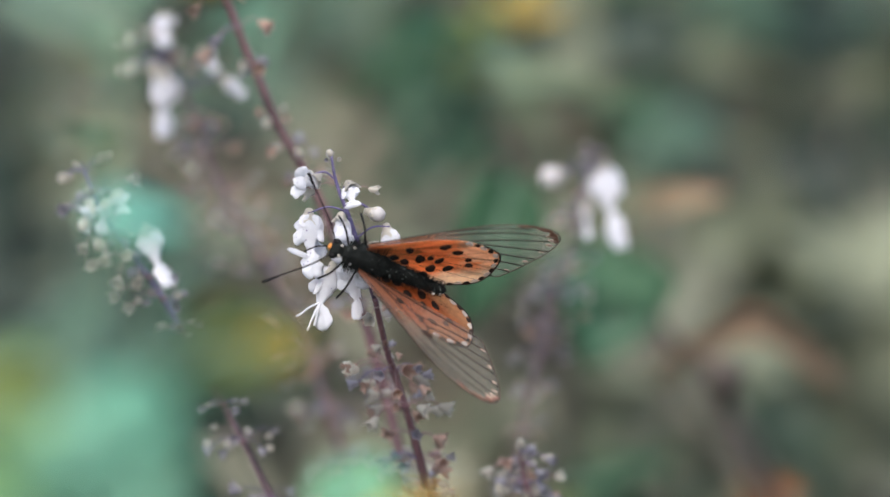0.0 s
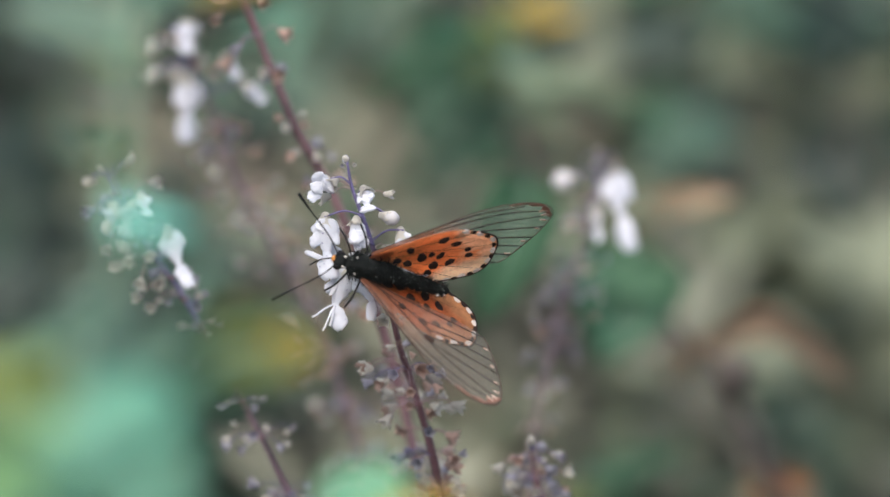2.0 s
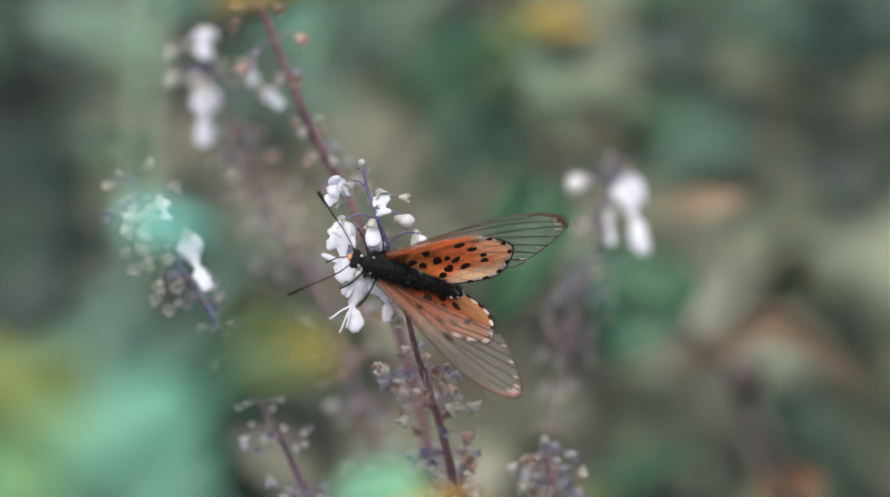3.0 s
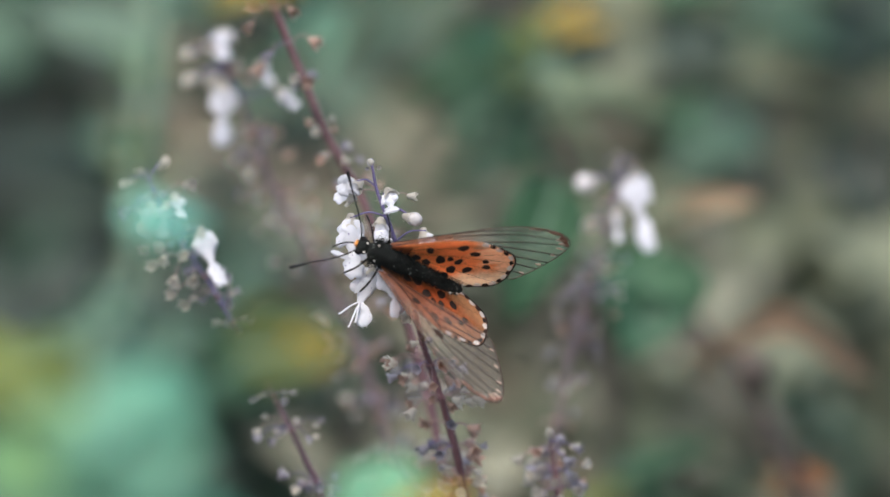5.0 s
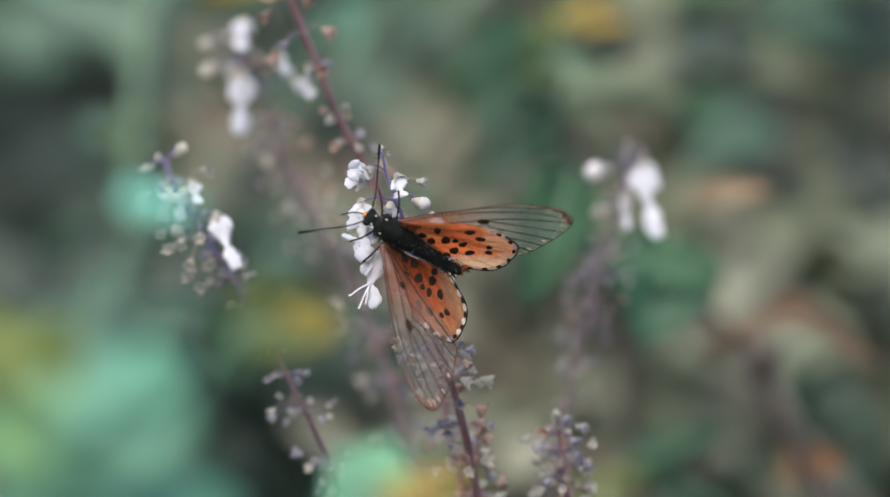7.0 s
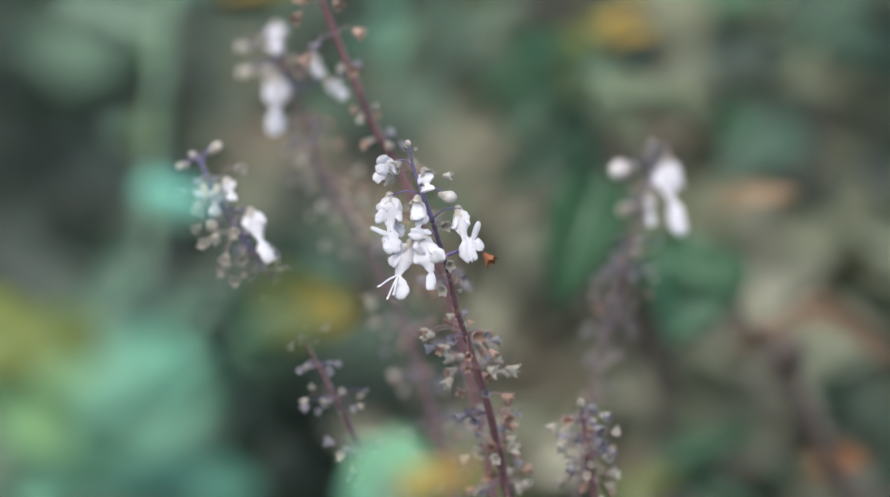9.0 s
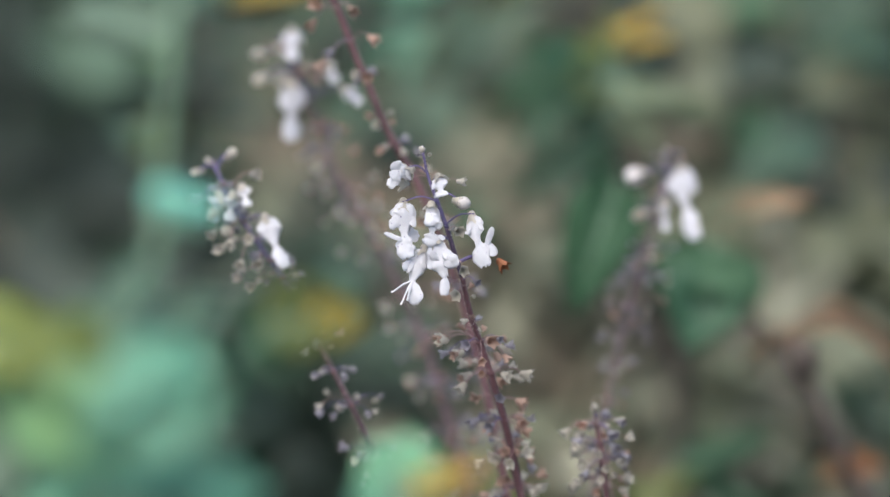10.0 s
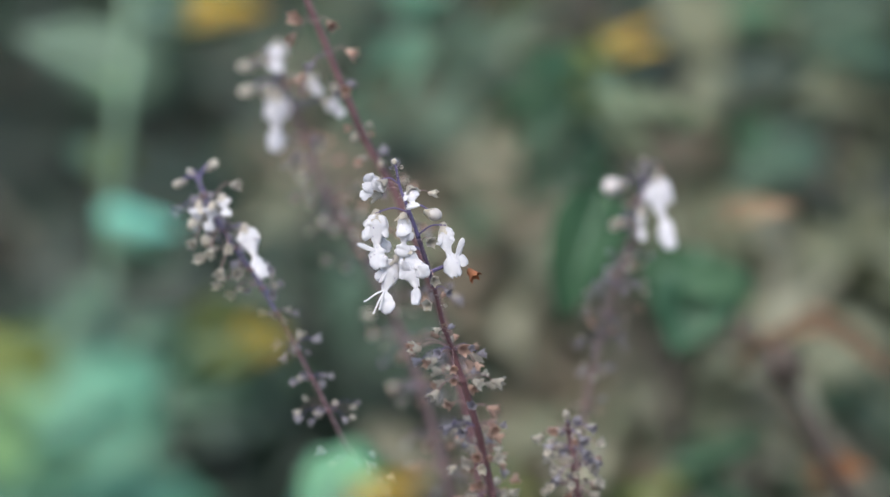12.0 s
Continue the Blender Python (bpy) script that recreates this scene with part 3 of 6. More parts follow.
# ---- the spike that carries the butterfly ----
def main_spike():
    rng = random.Random(3)
    sp = plant("flower_spike", "tall violet-stemmed flower spike with white two-lipped flowers", "flower spike", "flower spikes")
    top = [(-0.00756, 0.00120, 0.76308), (-0.00686, 0.00113, 0.75950), (-0.00538, 0.00096, 0.75550), (-0.00399, 0.00078, 0.75149), (-0.00276, 0.00061, 0.74748), (-0.00163, 0.00054, 0.74389)]
    low = [(-0.00163, 0.00054, 0.74389), (-0.00014, 0.00164, 0.73728), (0.00144, 0.00316, 0.73236), (0.00364, 0.00414, 0.72529), (0.00541, 0.00523, 0.71862), (0.00656, 0.00653, 0.71279), (0.00764, 0.00803, 0.70781)]
    stalk("stem", top[:4], 0.00016, 0.00032, STEM_VIOLET, sp, "violet upper stem", 6, 8, 0.08)
    stalk("middle_stem", top[3:], 0.00033, 0.00038, STEM_PLUM, sp, "dark plum middle of the stem", 6, 8, 0.08)
    rooted("lower_stem", low, 0.00036, 0.00066, STEM_MAROON, sp, "maroon lower stem")
    # tip
    bud(sp, (-0.00756, 0.00193, 0.76272), (-0.00773, 0.00148, 0.76337), 0.00055, "violet_calyx", True)
    dry_calyx(sp, (-0.00739, 0.00177, 0.76204), (-0.00677, 0.00014, 0.76297), 0.00059, "pale_calyx")
    dry_calyx(sp, (-0.00739, 0.00172, 0.76187), (-0.00816, 0.00010, 0.76280), 0.00052, "violet_calyx")
    # upper flowers
    flower(sp, (-0.00704, 0.00124, 0.75992), (-0.00974, 0.00013, 0.76046), (-0.01113, -0.00066, 0.75976), (-0.01278, -0.00143, 0.75833), 0.0026, 0.0016, [((-0.01043, 0.00002, 0.76085), (-0.01252, -0.00065, 0.76146), 0.0020), ((-0.01122, -0.00045, 0.76060), (-0.01226, -0.00137, 0.75939), 0.0022)], 10, rng=rng)
    dry_calyx(sp, (-0.00704, 0.00109, 0.75933), (-0.00975, 0.00105, 0.75835), 0.00170, "pale_calyx")
    dry_calyx(sp, (-0.00704, 0.00117, 0.75967), (-0.00939, 0.00104, 0.75997), 0.00163, "pale_calyx")
    flower(sp, (-0.00616, 0.00075, 0.75798), (-0.00537, -0.00076, 0.75933), (-0.00493, -0.00233, 0.75801), (-0.00493, -0.00319, 0.75705), 0.0024, 0.0020, (), 0, rng=rng)
    bud(sp, (-0.00564, 0.00100, 0.75648), (-0.00180, -0.00044, 0.75566), 0.00102)
    dry_calyx(sp, (-0.00590, 0.00125, 0.75749), (-0.00250, 0.00150, 0.75851), 0.00141, "pale_calyx", "empty star-shaped pale calyx")
    # left column
    flower(sp, (-0.00564, 0.00081, 0.75571), (-0.01043, -0.00109, 0.75555), (-0.01043, -0.00277, 0.75129), (-0.01008, -0.00404, 0.74784), 0.0036, 0.0029, [((-0.01040, -0.00330, 0.75040), (-0.01340, -0.00333, 0.75160), 0.0008), ((-0.01078, -0.00085, 0.75567), (-0.01148, -0.00205, 0.75417), 0.0017), ((-0.00940, -0.00057, 0.75183), (-0.00870, -0.00130, 0.74976), 0.0017)], 10, rng=rng)
    flower(sp, (-0.00407, 0.00006, 0.75023), (-0.00773, -0.00278, 0.74878), (-0.00921, -0.00444, 0.74461), (-0.00860, -0.00590, 0.74120), 0.0031, 0.0022, [((-0.00939, -0.00355, 0.74735), (-0.01069, -0.00423, 0.74627), 0.0014)], -10, [(-0.01243, -0.00583, 0.74316), (-0.01103, -0.00648, 0.74135), (-0.01008, -0.00614, 0.74190)], rng=rng)
    # middle column
    flower(sp, (-0.00538, 0.00003, 0.75509), (-0.00624, -0.00180, 0.75519), (-0.00624, -0.00385, 0.75192), (-0.00668, -0.00436, 0.74989), 0.0023, 0.0021, [((-0.00615, -0.00338, 0.75216), (-0.00484, -0.00366, 0.75349), 0.0013), ((-0.00607, -0.00359, 0.75132), (-0.00432, -0.00391, 0.75086), 0.0009), ((-0.00633, -0.00317, 0.75463), (-0.00650, -0.00422, 0.75291), 0.0021)], 0, rng=rng)
    flower(sp, (-0.00381, -0.00061, 0.75004), (-0.00589, -0.00369, 0.75009), (-0.00432, -0.00565, 0.74555), (-0.00450, -0.00675, 0.74277), 0.0034, 0.0015, [((-0.00450, -0.00522, 0.74724), (-0.00232, -0.00559, 0.74823), 0.0022), ((-0.00537, -0.00510, 0.74774), (-0.00659, -0.00495, 0.74914), 0.0014)], 5, rng=rng)
    # right
    flower(sp, (-0.00398, 0.00054, 0.75218), (-0.00014, -0.00097, 0.75354), (0.00064, -0.00302, 0.75028), (0.00169, -0.00453, 0.74670), 0.0027, 0.0026, [((0.00187, -0.00323, 0.74943), (0.00282, -0.00310, 0.75245), 0.0010), ((0.00150, -0.00310, 0.75000), (0.00330, -0.00358, 0.74830), 0.0018)], -10, rng=rng)
    dry_calyx(sp, (0.00143, -0.00010, 0.74793), (0.00370, -0.00193, 0.74722), 0.0020, "withered_orange", "withered orange-brown calyx")
    stalk("flower_stalk", [(-0.00232, -0.00087, 0.74650), (-0.00075, -0.00070, 0.74718), (0.00100, -0.00056, 0.74777)], 0.0003, 0.00025, STEM_VIOLET, sp)
    dry_calyx(sp, (-0.00364, 0.00029, 0.75116), (-0.00258, -0.00139, 0.75185), 0.00163, "pale_calyx")
    dry_calyx(sp, (-0.00232, -0.00083, 0.74667), (-0.00171, -0.00341, 0.74624), 0.00148, "pale_calyx")
    dry_calyx(sp, (-0.00163, -0.00034, 0.74366), (0.00012, -0.00213, 0.74393), 0.00118, "violet_calyx")
    dry_calyx(sp, (-0.00136, -0.00056, 0.74281), (-0.00232, -0.00320, 0.74213), 0.00163, "pale_calyx")
    # seed heads below
    line = along(low, 8)
    mats = ["dry_calyx", "dry_calyx", "violet_calyx", "pale_calyx"]
    for k, (n, reach, size) in ((3, (2, 0.0016, 0.0013)), (9, (3, 0.0018, 0.0014)), (15, (11, 0.0058, 0.0025)), (21, (9, 0.0048, 0.0025)), (26, (4, 0.0036, 0.0022)), (30, (9, 0.0050, 0.0025)), (35, (5, 0.0040, 0.0022)), (38, (9, 0.0050, 0.0025)), (46, (10, 0.0050, 0.0025))):
        whorl(sp, line[min(k, len(line) - 1)], n, reach, size, mats, rng)
    fuzz(sp, line, 420, rng)
    fuzz(sp, along(top, 8), 160, rng)
    return sp


spike = main_spike()
# the lens stays focused on a bud of this spike
cam.data.dof.use_dof = True
cam.data.dof.focus_object = [o for o in spike.children_recursive if o.name.startswith("bud_tip")][1]
cam.data.dof.aperture_fstop = 7.5


def back_spike(label, stem, r0, r1, mat, flowers, buds, whorls, seed, tip=0, reach=0.0042, size=0.0019, mats=("dry_calyx", "violet_calyx", "pale_calyx"), seeds=()):
    rng = random.Random(seed)
    sp = plant("flower_spike", label, "flower spike", "flower spikes")
    if tip:
        stalk("stem", stem[:tip + 1], r0 * 0.8, r0, STEM_VIOLET, sp, "violet tip of the stem", 6, 8, 0.08)
        rooted("lower_stem", stem[tip:], r0, r1, mat, sp)
    else:
        rooted("stem", stem, r0, r1, mat, sp)
    for node, a, b, spin, w in flowers:
        a, b = Vector(a), Vector(b)
        n = (b - a).length
        wst = a.lerp(b, 0.52) + Vector((rng.uniform(-0.06, 0.06) * n, 0, 0))
        flower(sp, node, a, wst, b, n * w * 0.85, n * w * 0.62, (), spin, (), "pale_calyx", rng)
    for node, c, r in buds:
        bud(sp, node, c, r, "pale_calyx", r < 0.0011)
    for node, c, s, mt in seeds:
        dry_calyx(sp, node, c, s, mt)
    line = along(stem, 10)
    fuzz(sp, line, 400, rng)
    for s, n, rc in whorls:
        whorl(sp, line[min(len(line) - 1, int(s * (len(line) - 1)))], n + 2, reach * rc, size, mats, rng)
    return sp


def left_spike():
    back_spike("violet-stemmed flower spike, half over, with only a few white flowers",
        [(-0.03888, 0.03184, 0.75369), (-0.03636, 0.02962, 0.74846), (-0.03323, 0.02757, 0.74392), (-0.02921, 0.02531, 0.73853), (-0.02609, 0.02305, 0.73315), (-0.02252, 0.02069, 0.72734), (-0.01967, 0.01854, 0.72239), (-0.01655, 0.01618, 0.71660), (-0.01362, 0.01382, 0.71081), (-0.01184, 0.01189, 0.70674)], 0.00030, 0.00046, STEM_DUSKY,
        [((-0.03585, 0.02660, 0.74920), (-0.03842, 0.02286, 0.75076), (-0.03913, 0.02200, 0.74732), 30, 0.95),
         ((-0.03363, 0.02595, 0.74662), (-0.03097, 0.02209, 0.74766), (-0.02810, 0.01831, 0.74076), 10, 0.48),
         ((-0.03540, 0.02660, 0.74920), (-0.03465, 0.02519, 0.75183), (-0.03390, 0.02256, 0.74955), 0, 0.78),
         ((-0.03585, 0.02660, 0.74920), (-0.03629, 0.02290, 0.75093), (-0.03682, 0.02200, 0.74732), 30, 0.9)],
        [((-0.03861, 0.03177, 0.75343), (-0.04164, 0.03160, 0.75274), 0.0008), ((-0.03861, 0.03177, 0.75343), (-0.03647, 0.03229, 0.75550), 0.00085), ((-0.03861, 0.03177, 0.75343), (-0.03977, 0.03201, 0.75438), 0.0006), ((-0.03656, 0.02666, 0.74946), (-0.03921, 0.02230, 0.74852), 0.00105), ((-0.03656, 0.02602, 0.74687), (-0.03718, 0.02166, 0.74594), 0.001)],
        [(0.06, 1, 0.6), (0.12, 2, 0.7), (0.18, 3, 0.8), (0.24, 4, 0.8), (0.30, 4, 0.9), (0.36, 4, 0.9), (0.44, 3, 0.7), (0.53, 3, 0.75), (0.63, 4, 0.8), (0.73, 6, 1.2), (0.86, 6, 1.1), (0.96, 6, 1.1)], 5, tip=4, mats=("violet_calyx", "pale_calyx", "violet_calyx"),
        seeds=[((-0.03634, 0.02908, 0.75088), (-0.03345, 0.02765, 0.75342), 0.0017, "pale_calyx"), ((-0.03678, 0.02882, 0.74985), (-0.04100, 0.02679, 0.74998), 0.0018, "violet_calyx"), ((-0.03540, 0.02638, 0.74834), (-0.03895, 0.02166, 0.74594), 0.0016, "pale_calyx"), ((-0.03407, 0.02574, 0.74575), (-0.03379, 0.02052, 0.74550), 0.0015, "pale_calyx"), ((-0.03496, 0.02606, 0.74705), (-0.03644, 0.02035, 0.74481), 0.0017, "pale_calyx"), ((-0.03318, 0.02499, 0.74274), (-0.03753, 0.02093, 0.74302), 0.0017, "pale_calyx"), ((-0.03318, 0.02499, 0.74274), (-0.03485, 0.01960, 0.74180), 0.0017, "pale_calyx"), ((-0.03141, 0.02456, 0.74101), (-0.03219, 0.01958, 0.74172), 0.0017, "pale_calyx"), ((-0.03052, 0.02413, 0.73929), (-0.03487, 0.01993, 0.73898), 0.0016, "pale_calyx"), ((-0.02963, 0.02391, 0.73843), (-0.03292, 0.01960, 0.73769), 0.0016, "pale_calyx")])


def tall_stem():
    back_spike("tall maroon stem of an overblown flower spike",
        [(-0.02347, 0.03985, 0.78583), (-0.02161, 0.03905, 0.78054), (-0.01939, 0.03824, 0.77524), (-0.01726, 0.03744, 0.76994), (-0.01503, 0.03663, 0.76464), (-0.01281, 0.03582, 0.75933), (-0.01028, 0.03523, 0.75489), (-0.00755, 0.03453, 0.75001), (-0.00450, 0.03318, 0.74253), (-0.00101, 0.03129, 0.73288), (0.00177, 0.02939, 0.72322), (0.00411, 0.02750, 0.71356), (0.00599, 0.02539, 0.70302)], 0.00050, 0.00062, STEM_MAROON, [],
        [],
        [(0.0, 5, 1.0), (0.30, 1, 0.45), (0.40, 1, 0.55), (0.48, 2, 0.7), (0.56, 4, 0.7), (0.65, 5, 0.8), (0.74, 5, 0.8), (0.83, 6, 0.9), (0.93, 6, 0.9)], 8,
        seeds=[((-0.02027, 0.03770, 0.77719), (-0.01827, 0.03481, 0.77802), 0.0018, "dry_calyx"), ((-0.02027, 0.03770, 0.77719), (-0.02344, 0.03532, 0.77591), 0.0018, "dry_calyx"), ((-0.02027, 0.03770, 0.77719), (-0.02255, 0.03579, 0.77780), 0.0022, "dry_calyx"),
               ((-0.01795, 0.03651, 0.77244), (-0.01526, 0.03471, 0.77349), 0.0019, "dry_calyx"), ((-0.01795, 0.03651, 0.77244), (-0.02196, 0.03576, 0.76941), 0.0022, "dry_calyx"), ((-0.01795, 0.03651, 0.77244), (-0.02061, 0.03517, 0.77119), 0.0017, "violet_calyx"),
               ((-0.01484, 0.03479, 0.76553), (-0.01526, 0.03321, 0.76745), 0.0016, "dry_calyx")])


def upper_spike():
    back_spike("violet flower spike with white flowers at its tip",
        [(-0.02852, 0.06988, 0.76573), (-0.02670, 0.06909, 0.76171), (-0.02443, 0.06796, 0.75637), (-0.02216, 0.06683, 0.75103), (-0.01989, 0.06549, 0.74480), (-0.01580, 0.06392, 0.73769), (-0.01107, 0.06202, 0.72926), (-0.00652, 0.05991, 0.71993), (-0.00324, 0.05768, 0.71017), (-0.00078, 0.05589, 0.70217), (0.00104, 0.05432, 0.69505)], 0.00032, 0.00062, STEM_ROSY,
        [((-0.02534, 0.06801, 0.75823), (-0.02663, 0.06400, 0.75870), (-0.02700, 0.06196, 0.75051), 10, 0.58),
         ((-0.02779, 0.06966, 0.76484), (-0.02685, 0.06804, 0.76661), (-0.02691, 0.06504, 0.76283), 0, 0.85),
         ((-0.02391, 0.06368, 0.75738), (-0.02148, 0.05893, 0.76313), (-0.02003, 0.05836, 0.76085), 10, 0.95),
         ((-0.02391, 0.06357, 0.75694), (-0.01856, 0.05611, 0.76008), (-0.01621, 0.05558, 0.75798), 40, 1.05)],
        [((-0.02743, 0.06911, 0.76264), (-0.03194, 0.06723, 0.76335), 0.0010), ((-0.02625, 0.06856, 0.76043), (-0.03166, 0.06628, 0.75956), 0.00109), ((-0.02625, 0.06856, 0.76043), (-0.02830, 0.06624, 0.75939), 0.00105)],
        [(0.04, 2, 0.6), (0.14, 2, 0.6), (0.30, 5, 1.1), (0.36, 6, 1.3), (0.43, 6, 1.3), (0.50, 6, 1.3), (0.57, 7, 1.4), (0.64, 7, 1.4), (0.71, 7, 1.4), (0.78, 7, 1.4), (0.86, 7, 1.4), (0.95, 7, 1.4)], 11, tip=2, mats=("dry_calyx", "violet_calyx", "pale_calyx"))


def right_spike():
    back_spike("slender flower spike with drooping white flowers at its tip",
        [(0.03233, 0.06159, 0.74901), (0.03187, 0.06043, 0.74603), (0.03068, 0.05873, 0.74084), (0.02913, 0.05703, 0.73566), (0.02731, 0.05532, 0.73048), (0.02559, 0.05340, 0.72443), (0.02413, 0.05170, 0.71925), (0.02286, 0.05000, 0.71408), (0.02176, 0.04808, 0.70803), (0.02067, 0.04616, 0.70199), (0.01994, 0.04457, 0.69727)], 0.00022, 0.00036, STEM_ROSY,
        [((0.03188, 0.06071, 0.74549), (0.03406, 0.05704, 0.74731), (0.03610, 0.05241, 0.73700), 0, 0.38),
         ((0.03188, 0.06071, 0.74549), (0.03320, 0.05866, 0.74553), (0.03406, 0.05580, 0.74231), 20, 0.6),
         ((0.03052, 0.05973, 0.74153), (0.03116, 0.05573, 0.74205), (0.03151, 0.05367, 0.73790), 0, 0.36)],
        [((0.03188, 0.06082, 0.74593), (0.02713, 0.05870, 0.74570), 0.0015), ((0.03052, 0.05951, 0.74065), (0.02761, 0.05918, 0.73933), 0.00105)],
        [(0.02, 2, 0.5), (0.16, 3, 0.5), (0.24, 4, 0.7), (0.34, 6, 1.1), (0.41, 6, 1.2), (0.48, 6, 1.2), (0.55, 5, 1.1), (0.64, 4, 0.8), (0.74, 4, 0.7), (0.85, 4, 0.8)], 14, tip=2, size=0.0013, mats=("violet_calyx", "pale_calyx", "violet_calyx", "dry_calyx"))


def low_spike():
    back_spike("short young flower spike with pale calyces",
        [(0.01895, 0.01124, 0.72067), (0.01931, 0.01108, 0.71797), (0.01984, 0.01071, 0.71440), (0.02038, 0.01033, 0.71084), (0.02092, 0.00975, 0.70642)], 0.00025, 0.0005, STEM_MAROON, [],
        [((0.01912, 0.01092, 0.71938), (0.01894, 0.01027, 0.72093), 0.0006)],
        [(0.25, 7, 1.05), (0.45, 7, 1.1), (0.65, 8, 1.15), (0.88, 8, 1.2)], 17, reach=0.0042, size=0.0021, mats=("pale_calyx", "pale_calyx", "violet_calyx", "dry_calyx"))


left_spike()
tall_stem()
upper_spike()
right_spike()
low_spike()


# ---- leafy herbs before the flowers ----
def near_herbs():
    global HERB_TALL, HERB_EDGE, HERB_LOW, HERB_BROAD
    h = HERB_TALL = plant("leafy_herb", "tall blue-green herb close to the camera", "plant")
    stalk("stem", to_ground([(-0.04274, -0.15555, 0.82883), (-0.04324, -0.15921, 0.82007), (-0.04421, -0.16286, 0.81134), (-0.04509, -0.16650, 0.80262), (-0.04567, -0.17033, 0.79317), (-0.04601, -0.17415, 0.78374), (-0.04612, -0.17816, 0.77357), (-0.04591, -0.18328, 0.75893)]), 0.0009, 0.0009, STEM_GREEN, h)
    leaf(h, (-0.04684, -0.17369, 0.79640), (-0.03600, -0.16600, 0.79540), 0.0064, LEAF_AQUA, up=(0, -0.5, 0.85), teeth=0.1)
    leaf(h, (-0.04600, -0.17800, 0.79560), (-0.03800, -0.17300, 0.79420), 0.0036, LEAF_JADE, up=(0.2, -0.5, 0.85), teeth=0.1)
    leaf(h, (-0.04352, -0.15885, 0.81560), (-0.05991, -0.14777, 0.81868), 0.0075, LEAF_SAGE)
    leaf(h, (-0.04352, -0.15951, 0.81295), (-0.05266, -0.15331, 0.81713), 0.004, LEAF_LIGHT)
    leaf(h, (-0.04030, -0.14758, 0.81944), (-0.02399, -0.13725, 0.81954), 0.008, LEAF_OLIVE)
    leaf(h, (-0.04328, -0.15781, 0.81976), (-0.03481, -0.14654, 0.82363), 0.007, LEAF_SAGE)
    leaf(h, (-0.03559, -0.14730, 0.82059), (-0.02715, -0.13735, 0.81916), 0.005, LEAF_YELLOW)
    leaf(h, (-0.03787, -0.15000, 0.82000), (-0.02422, -0.14600, 0.82151), 0.0036, LEAF_YELLOW)
    leaf(h, (-0.03875, -0.14700, 0.81771), (-0.03089, -0.14700, 0.81932), 0.0028, LEAF_LIME)
    leaf(h, (-0.04523, -0.16234, 0.80161), (-0.05207, -0.15147, 0.80384), 0.006, LEAF_GREEN)
    leaf(h, (-0.04484, -0.16139, 0.80539), (-0.04639, -0.16785, 0.80015), 0.006, LEAF_OLIVE)
    g = HERB_BROAD = plant("leafy_herb", "bushy blue-green herb with broad leaves close to the camera", "plant")
    stalk("stem", to_ground([(-0.05096, -0.18661, 0.78693), (-0.05134, -0.18921, 0.77650), (-0.05173, -0.19293, 0.76160)]), 0.0015, 0.0024, STEM_GREEN, g)
    leaf(g, (-0.05173, -0.18921, 0.77650), (-0.03779, -0.17842, 0.77844), 0.014, LEAF_TEAL)
    leaf(g, (-0.05173, -0.18902, 0.77724), (-0.06584, -0.19777, 0.78350), 0.013, LEAF_LIME)
    leaf(g, (-0.05516, -0.20183, 0.76722), (-0.03982, -0.19116, 0.76868), 0.017, LEAF_TEAL)
    leaf(g, (-0.05288, -0.19925, 0.77758), (-0.03887, -0.20928, 0.77868), 0.016, LEAF_TEAL)
    leaf(g, (-0.05173, -0.19032, 0.77203), (-0.06431, -0.20072, 0.77166), 0.016, LEAF_LIGHT)
    leaf(g, (-0.05134, -0.18772, 0.78246), (-0.05984, -0.17711, 0.78369), 0.008, LEAF_GREEN)
    leaf(g, (-0.04449, -0.20275, 0.76353), (-0.03022, -0.19237, 0.76383), 0.011, LEAF_TEAL)
    leaf(g, (-0.05133, -0.17842, 0.77844), (-0.03767, -0.16761, 0.78045), 0.011, LEAF_TEAL)
    leaf(g, (-0.05864, -0.19107, 0.76905), (-0.05019, -0.18995, 0.77352), 0.009, LEAF_LIGHT)
    leaf(g, (-0.04669, -0.17992, 0.77244), (-0.03740, -0.17935, 0.77469), 0.008, LEAF_GREEN)
    leaf(g, (-0.05096, -0.18735, 0.78395), (-0.04282, -0.17748, 0.78219), 0.007, LEAF_SAGE)
    leaf(g, (-0.05096, -0.18698, 0.78544), (-0.04630, -0.17543, 0.79045), 0.006, LEAF_GREEN)
    leaf(g, (-0.04437, -0.17786, 0.78069), (-0.03599, -0.17189, 0.78396), 0.006, LEAF_GREEN)
    leaf(g, (-0.04918, -0.17659, 0.76513), (-0.04064, -0.17846, 0.75759), 0.009, LEAF_GREEN)
    leaf(g, (-0.05927, -0.17508, 0.77115), (-0.05384, -0.17358, 0.77718), 0.007, LEAF_LIGHT)
    leaf(g, (-0.05476, -0.20983, 0.77648), (-0.04416, -0.20763, 0.78529), 0.006, LEAF_TEAL)
    leaf(g, (-0.04870, -0.21111, 0.77134), (-0.03735, -0.20928, 0.77868), 0.0055, LEAF_TEAL)
    leaf(g, (-0.05930, -0.20855, 0.78162), (-0.05098, -0.20928, 0.77868), 0.006, LEAF_LIGHT)
    leaf(g, (-0.05022, -0.20855, 0.78162), (-0.03825, -0.20279, 0.78402), 0.009, LEAF_TEAL)
    leaf(g, (-0.06650, -0.17119, 0.76609), (-0.05559, -0.16874, 0.77591), 0.016, LEAF_LIGHT)
    leaf(g, (-0.07117, -0.16893, 0.77516), (-0.05871, -0.16799, 0.77894), 0.013, LEAF_LIME)
